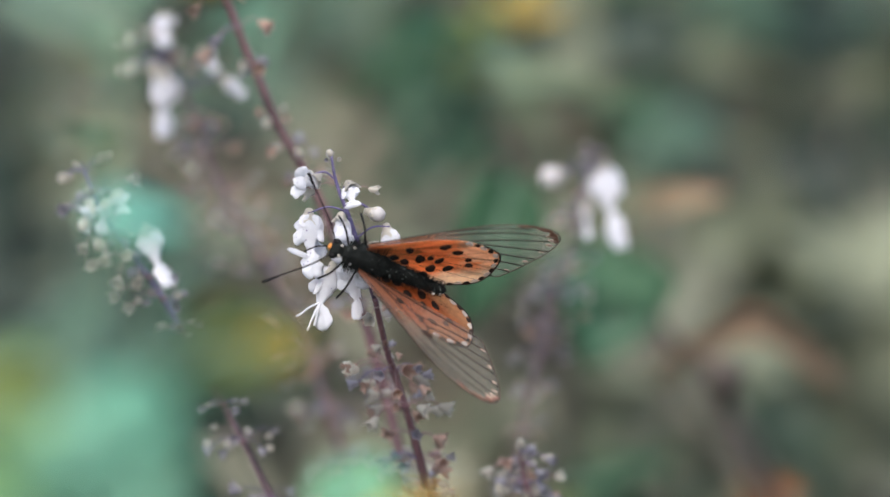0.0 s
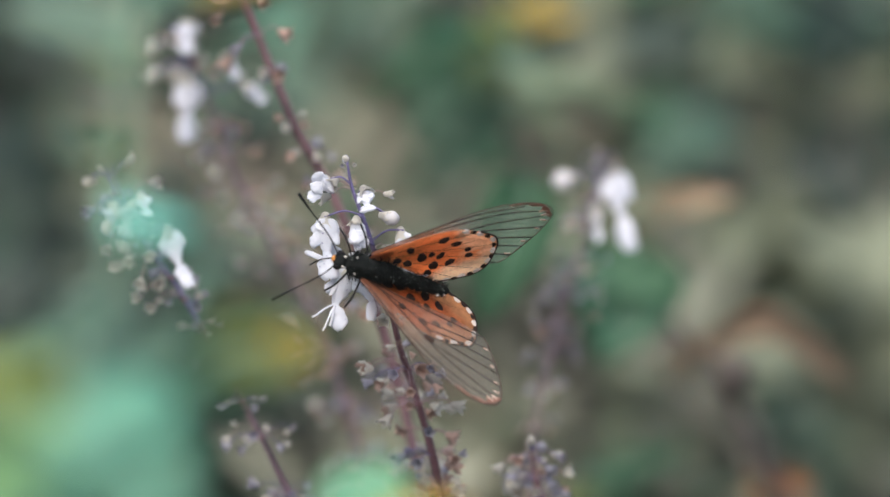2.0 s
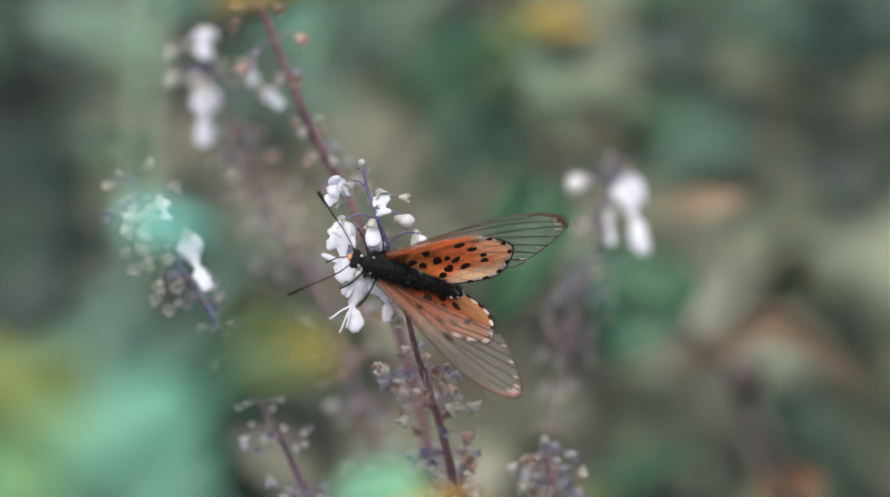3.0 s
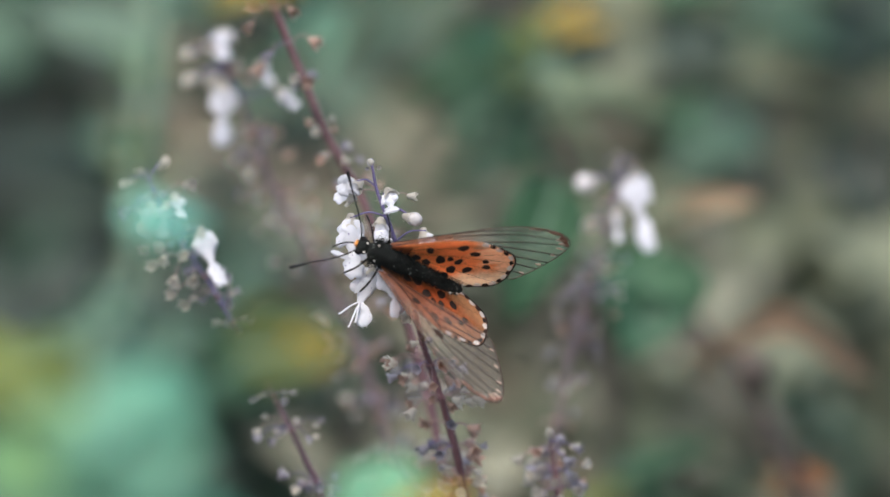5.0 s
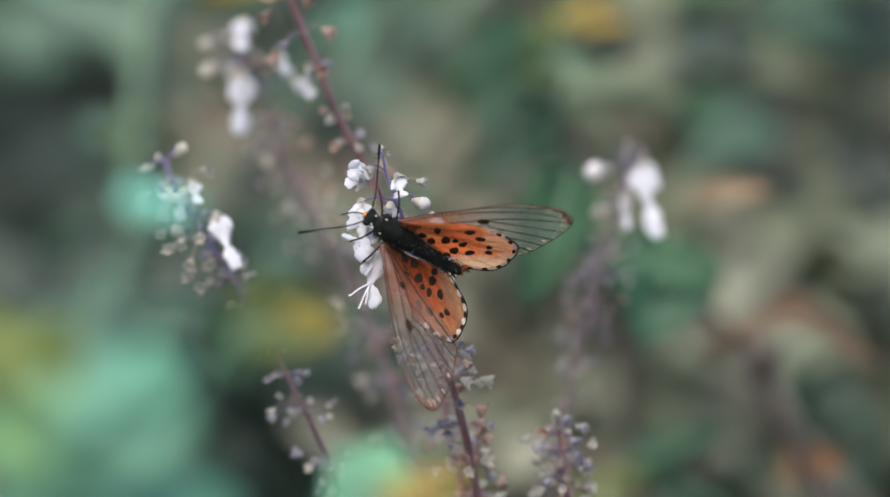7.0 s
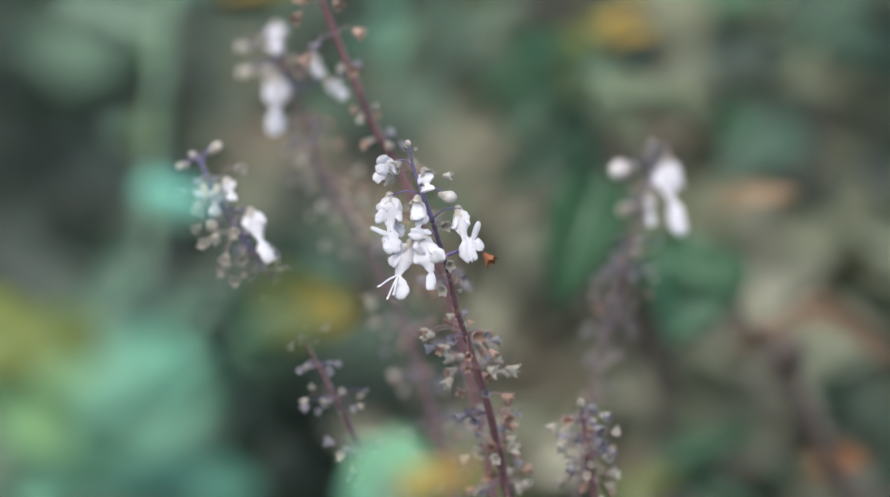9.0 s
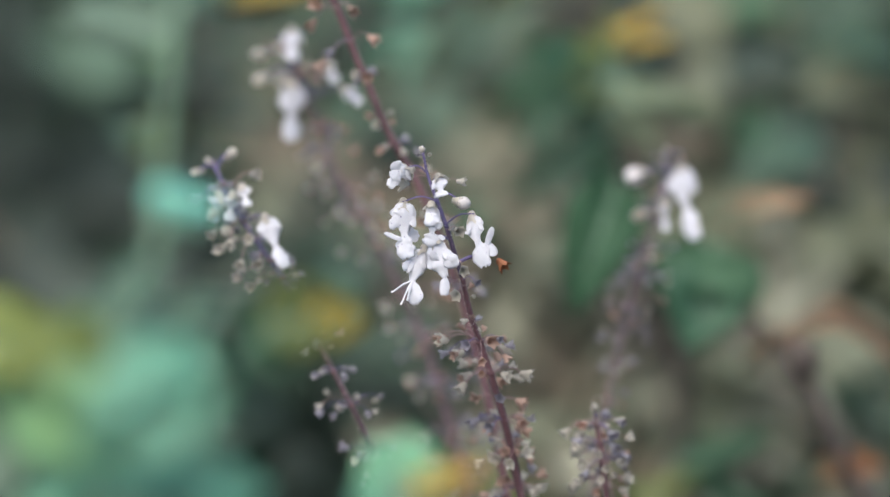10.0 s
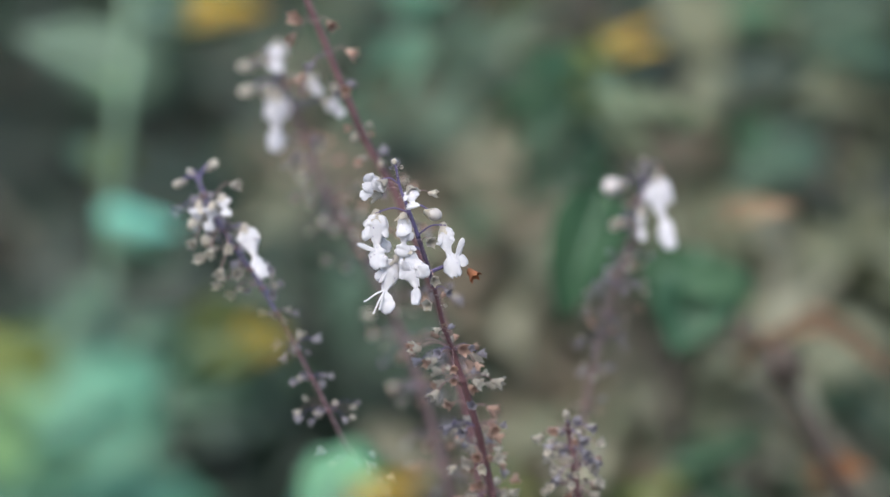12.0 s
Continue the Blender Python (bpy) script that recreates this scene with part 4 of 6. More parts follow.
    leaf(g, (-0.05326, -0.17251, 0.76079), (-0.04235, -0.17101, 0.76684), 0.014, LEAF_SAGE)
    leaf(g, (-0.06572, -0.17346, 0.75702), (-0.05092, -0.17214, 0.76231), 0.016, LEAF_TEAL)
    leaf(g, (-0.07273, -0.17289, 0.75928), (-0.06260, -0.17176, 0.76382), 0.016, LEAF_SAGE)
    leaf(g, (-0.05752, -0.17879, 0.77694), (-0.05133, -0.17842, 0.77844), 0.007, LEAF_PALE)
    leaf(g, (-0.03714, -0.19218, 0.76458), (-0.04251, -0.19107, 0.76905), 0.008, LEAF_GREEN)
    k = HERB_EDGE = plant("leafy_herb", "herb with an olive leaf turning orange at its edge", "plant")
    stalk("stem", to_ground([(-0.03520, -0.15859, 0.77529), (-0.03784, -0.16307, 0.77281), (-0.04086, -0.16821, 0.76771), (-0.04270, -0.17334, 0.76263), (-0.04375, -0.17846, 0.75759)]), 0.0004, 0.0012, LEAF_DARK, k)
    leaf(k, (-0.03520, -0.15859, 0.77529), (-0.02154, -0.15299, 0.77709), 0.0125, LEAF_OLIVE)
    leaf(k, (-0.03821, -0.14968, 0.76971), (-0.02636, -0.14844, 0.77469), 0.012, LEAF_MID)
    leaf(k, (-0.02860, -0.15750, 0.77500), (-0.02120, -0.15208, 0.77640), 0.0070, LEAF_GOLD)
    b = HERB_LOW = plant("leafy_herb", "low green herb with a yellowing leaf close to the camera", "plant")
    stalk("stem", to_ground([(-0.01451, -0.15341, 0.75476), (-0.01446, -0.15918, 0.75226), (-0.01425, -0.16514, 0.74902)]), 0.0010, 0.0018, STEM_GREEN, b)
    leaf(b, (-0.01451, -0.15417, 0.75169), (-0.01800, -0.14714, 0.75800), 0.0085, LEAF_MINT, teeth=0.1)
    leaf(b, (-0.01400, -0.15417, 0.75200), (-0.01250, -0.14850, 0.75960), 0.0090, LEAF_MINT, teeth=0.1)
    leaf(b, (-0.01350, -0.15600, 0.75100), (-0.00800, -0.15000, 0.75600), 0.0080, LEAF_LIGHT, teeth=0.1)
    leaf(b, (-0.01500, -0.15800, 0.75000), (-0.02050, -0.15200, 0.75350), 0.0080, LEAF_TEAL, teeth=0.1)
    leaf(b, (-0.01328, -0.15800, 0.75316), (-0.00380, -0.16400, 0.75832), 0.0041, LEAF_YELLOW)


near_herbs()


# ---- shrubs behind the flowers ----
def spray(parent, base, tip, width, mat, n):
    """n leaves that fan out from one point, about as wide together as the width given."""
    b, t = Vector(base), Vector(tip)
    rng = random.Random(int(abs(b.x * 7919 + t.z * 104729) * 1000))
    for k in range(n):
        a = (k - (n - 1) / 2) * 0.55 + rng.uniform(-0.2, 0.2)
        d = (t - b) * rng.uniform(0.75, 1.1)
        d = Vector((d.x * math.cos(a) - d.z * math.sin(a), d.y + rng.uniform(-0.006, 0.006), d.x * math.sin(a) + d.z * math.cos(a)))
        foot = b + Vector((rng.uniform(-0.12, 0.12), 0, rng.uniform(-0.12, 0.12))) * width * 3
        leaf(parent, foot, foot + d, width * rng.uniform(0.5, 0.75), mat, up=(rng.uniform(-0.4, 0.4), -0.75, 0.6))


def blade(parent, pts, width, mat, label):
    """A long leaf that curls over along a line."""
    line = smooth_line(pts, 4)
    n = len(line) - 1

    def fn(u, v):
        q = v * 2 - 1
        p = line[round(u * n)]
        w = width / 2 * (math.sin(math.pi * min(1, 0.08 + 0.9 * u)) ** 0.6) * (1 + 0.12 * math.sin(u * 17))
        return p + Vector((0.15 * q * w, -0.5 * abs(q) * w, q * w))
    bm = bmesh.new()
    sheet(bm, fn, n, 6, 0.0005)
    ob = part("leaf", bm, mat, parent, label)
    rib = bmesh.new()
    tube(rib, [p + Vector((0, -0.0004, 0)) for p in line], 0.0005, 6)
    part("midrib", rib, STEM_WOODY, ob)


def far_shrubs():
    a = plant("shrub", "green shrub with broad soft leaves behind the flowers", "shrub")
    rooted("branch", [(0.02399, 0.18500, 0.75390), (0.02597, 0.18500, 0.74393), (0.02845, 0.18500, 0.73292), (0.02996, 0.18500, 0.72189), (0.03296, 0.18500, 0.70577), (0.03597, 0.18500, 0.69161), (0.03998, 0.18500, 0.67740), (0.04107, 0.18500, 0.65700)], 0.0007, 0.0018, STEM_WOODY, a)
    spray(a, (0.02665, 0.16500, 0.74301), (0.03514, 0.15700, 0.74829), 0.0045, LEAF_YELLOW, 2)
    spray(a, (0.02836, 0.18000, 0.73608), (0.02191, 0.17200, 0.74488), 0.0049, LEAF_LIME, 2)
    spray(a, (0.02218, 0.19000, 0.72774), (0.02692, 0.18200, 0.73862), 0.0049, LEAF_OLIVE, 2)
    spray(a, (0.02674, 0.17000, 0.73740), (0.03527, 0.16200, 0.74173), 0.0049, LEAF_SAGE, 2)
    spray(a, (0.02901, 0.16000, 0.73577), (0.04328, 0.15200, 0.73026), 0.0087, LEAF_PALE, 4)
    spray(a, (0.02871, 0.17000, 0.72945), (0.04107, 0.16200, 0.73679), 0.0058, LEAF_SAGE, 3)
    spray(a, (0.02477, 0.20000, 0.72540), (0.00652, 0.19200, 0.72122), 0.0123, LEAF_DARK, 4)
    spray(a, (0.02255, 0.22000, 0.72684), (0.00759, 0.21200, 0.72258), 0.0090, LEAF_MID, 3)
    leaf(a, (0.02641, 0.11500, 0.73137), (0.01887, 0.10700, 0.71162), 0.0127, LEAF_MID, up=(0, -0.95, 0.3))
    leaf(a, (0.04295, 0.13500, 0.71622), (0.03905, 0.12700, 0.70012), 0.0195, LEAF_MID, up=(0, -0.95, 0.3))
    leaf(a, (0.03572, 0.13000, 0.71356), (0.04785, 0.12200, 0.71168), 0.0076, LEAF_MID)
    leaf(a, (0.04185, 0.12800, 0.71211), (0.03841, 0.12000, 0.70244), 0.0142, LEAF_DARK, up=(0.2, -0.95, 0.3))
    spray(a, (0.03939, 0.20000, 0.66315), (0.04361, 0.19200, 0.67350), 0.0079, LEAF_PALE, 2)
    spray(a, (0.03112, 0.18000, 0.65838), (0.03778, 0.17200, 0.66871), 0.0078, LEAF_LIME, 3)
    spray(a, (0.04142, 0.16000, 0.66895), (0.05664, 0.15200, 0.67615), 0.0092, LEAF_MID, 3)
    spray(a, (0.02248, 0.21000, 0.70877), (0.03025, 0.20200, 0.71884), 0.0079, LEAF_DARK, 3)
    spray(a, (0.00971, 0.22000, 0.64940), (0.01666, 0.21200, 0.65835), 0.0070, LEAF_LIME, 2)
    spray(a, (0.04507, 0.23000, 0.66548), (0.05286, 0.22200, 0.67383), 0.0070, LEAF_PALE, 2)
    c = plant("shrub", "tall shrub with pale blue-green leaves farther behind", "shrub")
    rooted("branch", [(0.00171, 0.30000, 0.73072), (0.00483, 0.30000, 0.71795), (0.00693, 0.30000, 0.70086), (0.01009, 0.30000, 0.67723), (0.01222, 0.30000, 0.65345), (0.01542, 0.30000, 0.62517)], 0.0008, 0.002, STEM_WOODY, c)
    spray(c, (0.00162, 0.20000, 0.73247), (0.01629, 0.19200, 0.74385), 0.0074, LEAF_SAGE, 3)
    spray(c, (0.00064, 0.22000, 0.73398), (0.00757, 0.21200, 0.73986), 0.0060, LEAF_GREEN, 2)
    spray(c, (-0.00379, 0.20000, 0.73852), (-0.01308, 0.19200, 0.73532), 0.0059, LEAF_JADE, 3)
    spray(c, (-0.01429, 0.22000, 0.72582), (-0.00332, 0.21200, 0.73478), 0.0070, LEAF_GREEN, 3)
    spray(c, (0.00374, 0.27000, 0.71107), (-0.00240, 0.26200, 0.70350), 0.0082, LEAF_SAGE, 3)
    spray(c, (-0.00845, 0.25000, 0.73132), (0.00065, 0.24200, 0.73724), 0.0071, LEAF_TEAL, 2)
    spray(c, (0.00885, 0.27000, 0.72578), (0.01491, 0.26200, 0.73279), 0.0062, LEAF_OLIVE, 2)
    spray(c, (0.00986, 0.26000, 0.69347), (0.00574, 0.25200, 0.70275), 0.0082, LEAF_GREEN, 3)
    spray(c, (0.00369, 0.24000, 0.69212), (0.00971, 0.23200, 0.69825), 0.0071, LEAF_DARK, 2)
    spray(c, (0.01782, 0.24000, 0.70149), (0.02376, 0.23200, 0.70757), 0.0071, LEAF_GREEN, 2)
    spray(c, (-0.01892, 0.28000, 0.70556), (-0.01062, 0.27200, 0.71166), 0.0072, LEAF_GREEN, 3)
    spray(c, (-0.00662, 0.30000, 0.70086), (0.00171, 0.29200, 0.69954), 0.0063, LEAF_SAGE, 2)
    d = plant("shrub", "greyish green shrub farther behind", "shrub")
    rooted("branch", [(0.07442, 0.30000, 0.72860), (0.07246, 0.30000, 0.71582), (0.07158, 0.30000, 0.69872), (0.06969, 0.30000, 0.67723), (0.06885, 0.30000, 0.65345), (0.07121, 0.30000, 0.62517)], 0.0008, 0.002, STEM_WOODY, d)
    spray(d, (0.06271, 0.26000, 0.72699), (0.07657, 0.25200, 0.73295), 0.0112, LEAF_SAGE, 3)
    spray(d, (0.05189, 0.27000, 0.71318), (0.06083, 0.26200, 0.71661), 0.0051, LEAF_SAGE, 2)
    spray(d, (0.06055, 0.25000, 0.70324), (0.07034, 0.24200, 0.70932), 0.0081, LEAF_GREEN, 3)
    spray(d, (0.07081, 0.25000, 0.69173), (0.07934, 0.24200, 0.69892), 0.0112, LEAF_GREEN, 3)
    spray(d, (0.07565, 0.27000, 0.69420), (0.08139, 0.26200, 0.70140), 0.0072, LEAF_SAGE, 2)
    spray(d, (0.04048, 0.26000, 0.69978), (0.04947, 0.25200, 0.69857), 0.0072, LEAF_GREEN, 3)
    spray(d, (0.06793, 0.22000, 0.66398), (0.07957, 0.21200, 0.67025), 0.0110, LEAF_GREEN, 3)
    spray(d, (0.06535, 0.24000, 0.69525), (0.05898, 0.23200, 0.70136), 0.0056, LEAF_OLIVE, 2)
    spray(d, (0.06845, 0.24000, 0.68691), (0.07829, 0.23200, 0.68164), 0.0061, LEAF_OLIVE, 3)
    spray(d, (0.04723, 0.29000, 0.71809), (0.05632, 0.28200, 0.71674), 0.0062, LEAF_GREEN, 2)
    spray(d, (0.05666, 0.29000, 0.70215), (0.06776, 0.28200, 0.70509), 0.0052, LEAF_GREEN, 2)
    spray(d, (0.06321, 0.27000, 0.70792), (0.07003, 0.26200, 0.71399), 0.0072, LEAF_GREEN, 3)
    spray(d, (0.05080, 0.26000, 0.68399), (0.05563, 0.25200, 0.69019), 0.0061, LEAF_GREEN, 2)
    spray(d, (0.07688, 0.28000, 0.71403), (0.08162, 0.27200, 0.72008), 0.0083, LEAF_GREEN, 2)
    spray(d, (0.07406, 0.25000, 0.67073), (0.08079, 0.24200, 0.67699), 0.0081, LEAF_GREEN, 2)
    spray(d, (0.05584, 0.25000, 0.65384), (0.06165, 0.24200, 0.66020), 0.0071, LEAF_OLIVE, 2)
    spray(d, (0.02707, 0.24000, 0.65653), (0.03405, 0.23200, 0.65449), 0.0061, LEAF_LIME, 2)
    spray(d, (0.07110, 0.20000, 0.67138), (0.07762, 0.19200, 0.67963), 0.0079, LEAF_SAGE, 3)
    spray(d, (0.07522, 0.20000, 0.65697), (0.07974, 0.19200, 0.66634), 0.0079, LEAF_SAGE, 2)
    spray(d, (0.06002, 0.22000, 0.64940), (0.06570, 0.21200, 0.65679), 0.0080, LEAF_SAGE, 2)
    spray(d, (0.04631, 0.24000, 0.66703), (0.05421, 0.23200, 0.66600), 0.0071, LEAF_PALE, 2)
    spray(d, (0.04052, 0.26000, 0.69137), (0.04850, 0.25200, 0.69124), 0.0061, LEAF_SAGE, 2)
    spray(d, (0.02646, 0.27000, 0.66129), (0.03351, 0.26200, 0.66762), 0.0072, LEAF_PALE, 2)
    # three dark sprays added in place of diagonal shadows in the shrub
    spray(d, (0.05081, 0.23000, 0.71114), (0.05954, 0.22200, 0.71613), 0.0060, LEAF_DARK, 2)
    spray(d, (0.05224, 0.25000, 0.73028), (0.06212, 0.24200, 0.72692), 0.0071, LEAF_DARK, 2)
    spray(d, (0.06445, 0.25000, 0.72198), (0.07430, 0.24200, 0.71761), 0.0061, LEAF_DARK, 2)
    b = plant("shrub", "shrub with brown dry leaves and a dark woody knot", "shrub")
    rooted("branch", [(0.04782, 0.12000, 0.70829), (0.05163, 0.12000, 0.70439), (0.05619, 0.12000, 0.70048), (0.05832, 0.12000, 0.69462), (0.06218, 0.12000, 0.68678), (0.06700, 0.12000, 0.67696)], 0.0008, 0.0014, STEM_WOODY, b)
    bm = bmesh.new()
    ball(bm, (0.05606, 0.10500, 0.70392), 0.0030, 0.0028, 0.0036, rough=0.4)
    part("knot", bm, STEM_WOODY, b, "dark woody knot")
    blade(b, [(0.04990, 0.12500, 0.70162), (0.05463, 0.12500, 0.70309), (0.05887, 0.12500, 0.70583), (0.06265, 0.12500, 0.70681), (0.06693, 0.12500, 0.70456), (0.07171, 0.12500, 0.70065), (0.07650, 0.12500, 0.69624)], 0.0043, LEAF_BROWN, "curled dry brown leaf")
    spray(b, (0.05934, 0.15000, 0.69264), (0.06398, 0.14200, 0.67985), 0.0053, LEAF_STRAW, 2)
    spray(b, (0.04912, 0.13000, 0.69787), (0.05310, 0.12200, 0.70485), 0.0038, LEAF_BROWN, 2)
    spray(b, (0.04576, 0.13500, 0.72161), (0.05545, 0.12700, 0.72650), 0.0055, LEAF_BROWN, 2)
    spray(b, (0.06261, 0.13000, 0.67717), (0.07081, 0.12200, 0.68329), 0.0068, LEAF_RUST, 2)


far_shrubs()


def foliage(name, label, spots, mats, count, size, seed):
    """A thicket of many small leaves round the given spots (centre, spread), on thin woody stems."""
    rng = random.Random(seed)
    bm = bmesh.new()
    for c, sx, sy, sz in spots:
        for _ in range(0 if c[2] < 0.08 else 3):
            top = Vector(c) + Vector((rng.gauss(0, sx), rng.gauss(0, sy), sz * 0.6))
            foot = Vector((top.x + rng.uniform(-0.1, 0.1), top.y + rng.uniform(-0.05, 0.1), -0.02))
            ln = smooth_line([top, top.lerp(foot, 0.4) + Vector((rng.uniform(-0.02, 0.02), 0, 0)), foot], 5)
            tube(bm, ln, [0.001 + 0.003 * i / len(ln) for i in range(len(ln))], 6)
    for f in bm.faces:
        f.material_index = len(mats)
    for k in range(count):
        c, sx, sy, sz = rng.choice(spots)
        base = Vector(c) + Vector((rng.gauss(0, sx), rng.gauss(0, sy), rng.gauss(0, sz)))
        if base.z < 0.02:
            base.z = 0.02 + rng.random() * 0.02
        d = Vector((rng.uniform(-1, 1), rng.uniform(-1, 0.4), rng.uniform(-0.7, 0.6))).normalized()
        L = size * rng.uniform(0.6, 1.4)
        sheet(bm, leaf_fn(base, base + d * L, L * rng.uniform(0.45, 0.65), (rng.uniform(-0.5, 0.5), -0.7, 0.7)), 5, 2, 0.0005, rng.randrange(len(mats)))
    ob = part(name, bm, mats[0])
    for m in list(mats[1:]) + [STEM_WOODY]:
        ob.data.materials.append(m)
    tagged(ob, label, name, kind="stuff")


def twigs(label, spots, count, seed, slant):
    """Bare crossing twigs, each standing in the soil."""
    rng = random.Random(seed)
    bm = bmesh.new()
    for _ in range(count):
        c, sx, sy, sz = rng.choice(spots)
        p = Vector(c) + Vector((rng.gauss(0, sx), rng.gauss(0, sy), rng.gauss(0, sz)))
        d = Vector((rng.gauss(slant, 0.35), rng.gauss(0, 0.2), -1)).normalized()
        foot = p + d * (p.z / -d.z)
        top = p - d * rng.uniform(0.03, 0.10)
        bend = Vector((rng.uniform(-0.012, 0.012), 0, rng.uniform(-0.006, 0.006)))
        ln = smooth_line([top, top.lerp(p, 0.5) + bend, p, p.lerp(foot, 0.5) - bend * 3, foot + Vector((0, 0, -0.02))], 4)
        r = rng.uniform(0.0006, 0.0016)
        tube(bm, ln, [r * (0.5 + 1.0 * i / len(ln)) for i in range(len(ln))], 6)
        for k in range(3):
            q = ln[2 + 2 * k]
            e = Vector((rng.uniform(-1, 1), rng.uniform(-0.3, 0.3), rng.uniform(0.1, 0.8))) * rng.uniform(0.01, 0.03)
            tube(bm, [q, q + e * 0.5 + Vector((0, 0, 0.002)), q + e], [r * 0.5, r * 0.4, r * 0.2], 5)
    ob = part("twigs", bm, STEM_TWIG)
    tagged(ob, label, "twigs", kind="stuff")


twigs("bare grey-brown twigs leaning through the brush",
      [((0.06629, 0.30000, 0.70835), 0.02, 0.03, 0.012), ((0.07389, 0.28000, 0.70344), 0.014, 0.03, 0.012), ((0.01804, 0.26000, 0.69137), 0.016, 0.03, 0.012), ((0.05705, 0.30000, 0.69013), 0.014, 0.03, 0.01), ((-0.07773, 0.35000, 0.66481), 0.016, 0.03, 0.016), ((0.01196, 0.26000, 0.65754), 0.014, 0.03, 0.012), ((0.06835, 0.26000, 0.66602), 0.012, 0.03, 0.01)],
      24, 41, 0.55)
# the gloom on the left comes from leaf colours darkened for shade
foliage("thicket", "dark green thicket behind the flowers, its shade put into the leaf colour",
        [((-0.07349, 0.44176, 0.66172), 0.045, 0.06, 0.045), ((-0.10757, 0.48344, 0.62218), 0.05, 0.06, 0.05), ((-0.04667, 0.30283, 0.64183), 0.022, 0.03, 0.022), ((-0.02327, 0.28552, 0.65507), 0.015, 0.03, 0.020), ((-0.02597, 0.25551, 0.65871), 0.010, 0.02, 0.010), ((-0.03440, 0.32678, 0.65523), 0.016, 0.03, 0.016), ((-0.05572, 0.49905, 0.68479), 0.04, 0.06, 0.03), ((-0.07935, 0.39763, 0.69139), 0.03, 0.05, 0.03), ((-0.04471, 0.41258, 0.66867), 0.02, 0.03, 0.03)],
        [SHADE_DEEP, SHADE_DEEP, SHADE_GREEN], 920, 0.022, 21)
foliage("dry_brush", "pale dry brush and grey-olive leaves behind the flowers",
        [((0.01025, 0.32781, 0.65936), 0.022, 0.03, 0.022), ((-0.00254, 0.34407, 0.64192), 0.014, 0.03, 0.022), ((0.02513, 0.32318, 0.64079), 0.020, 0.03, 0.018), ((0.05547, 0.34459, 0.64401), 0.024, 0.03, 0.026), ((-0.01591, 0.40802, 0.65040), 0.016, 0.03, 0.02), ((0.07558, 0.36553, 0.64529), 0.022, 0.03, 0.018), ((0.05604, 0.36789, 0.65477), 0.022, 0.03, 0.012), ((0.06836, 0.34096, 0.62942), 0.022, 0.03, 0.018), ((0.03895, 0.32112, 0.63254), 0.02, 0.03, 0.014)],
        [SHADE_STRAW, SHADE_DUSK, SHADE_BROWN, SHADE_DUSK, SHADE_OLIVE], 900, 0.019, 25)
# SHADE_DEEP leaves here carry painted shade for the upper right
foliage("thicket", "grey-green thicket of small leaves farther behind, some with shade in their colour",
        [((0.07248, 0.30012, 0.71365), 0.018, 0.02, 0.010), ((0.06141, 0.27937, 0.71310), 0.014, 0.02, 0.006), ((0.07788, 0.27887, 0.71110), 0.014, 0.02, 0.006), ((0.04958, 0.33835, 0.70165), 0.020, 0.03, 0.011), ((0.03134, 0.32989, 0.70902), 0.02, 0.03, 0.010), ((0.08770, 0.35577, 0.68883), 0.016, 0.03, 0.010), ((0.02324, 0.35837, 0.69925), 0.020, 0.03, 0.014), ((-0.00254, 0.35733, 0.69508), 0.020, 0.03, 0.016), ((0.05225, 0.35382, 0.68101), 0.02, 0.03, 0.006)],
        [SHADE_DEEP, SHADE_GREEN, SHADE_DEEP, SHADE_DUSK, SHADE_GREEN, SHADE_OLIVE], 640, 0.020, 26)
foliage("dry_brush", "grey-brown brush between the stems",
        [((0.01003, 0.28904, 0.66921), 0.016, 0.02, 0.016), ((0.01628, 0.28602, 0.65709), 0.014, 0.02, 0.014), ((0.00170, 0.28703, 0.66113), 0.010, 0.02, 0.012), ((0.02228, 0.26517, 0.65615), 0.012, 0.02, 0.010)],
        [SHADE_DUSK, SHADE_BROWN, SHADE_STRAW], 300, 0.020, 27)
foliage("dry_brush", "pale straw-coloured brush behind the dry-leaved shrub",
        [((0.07536, 0.30308, 0.64285), 0.018, 0.02, 0.014), ((0.07872, 0.28124, 0.63791), 0.014, 0.02, 0.010), ((0.05062, 0.28577, 0.65608), 0.012, 0.02, 0.010), ((0.06623, 0.28124, 0.63791), 0.012, 0.02, 0.008), ((0.09017, 0.28451, 0.65103), 0.014, 0.02, 0.012), ((0.09121, 0.28098, 0.63690), 0.014, 0.02, 0.012), ((0.08913, 0.28803, 0.66517), 0.012, 0.02, 0.010), ((0.03813, 0.28098, 0.63690), 0.012, 0.02, 0.008), ((0.05729, 0.26991, 0.67514), 0.012, 0.02, 0.007), ((0.06685, 0.25224, 0.68697), 0.014, 0.02, 0.006), ((0.07582, 0.26941, 0.67314), 0.014, 0.02, 0.008), ((0.04170, 0.30435, 0.64795), 0.014, 0.02, 0.012), ((0.02877, 0.28149, 0.63892), 0.014, 0.02, 0.010)],
        [SHADE_STRAW, SHADE_DUSK, SHADE_DUSK, SHADE_OLIVE], 1050, 0.020, 31)
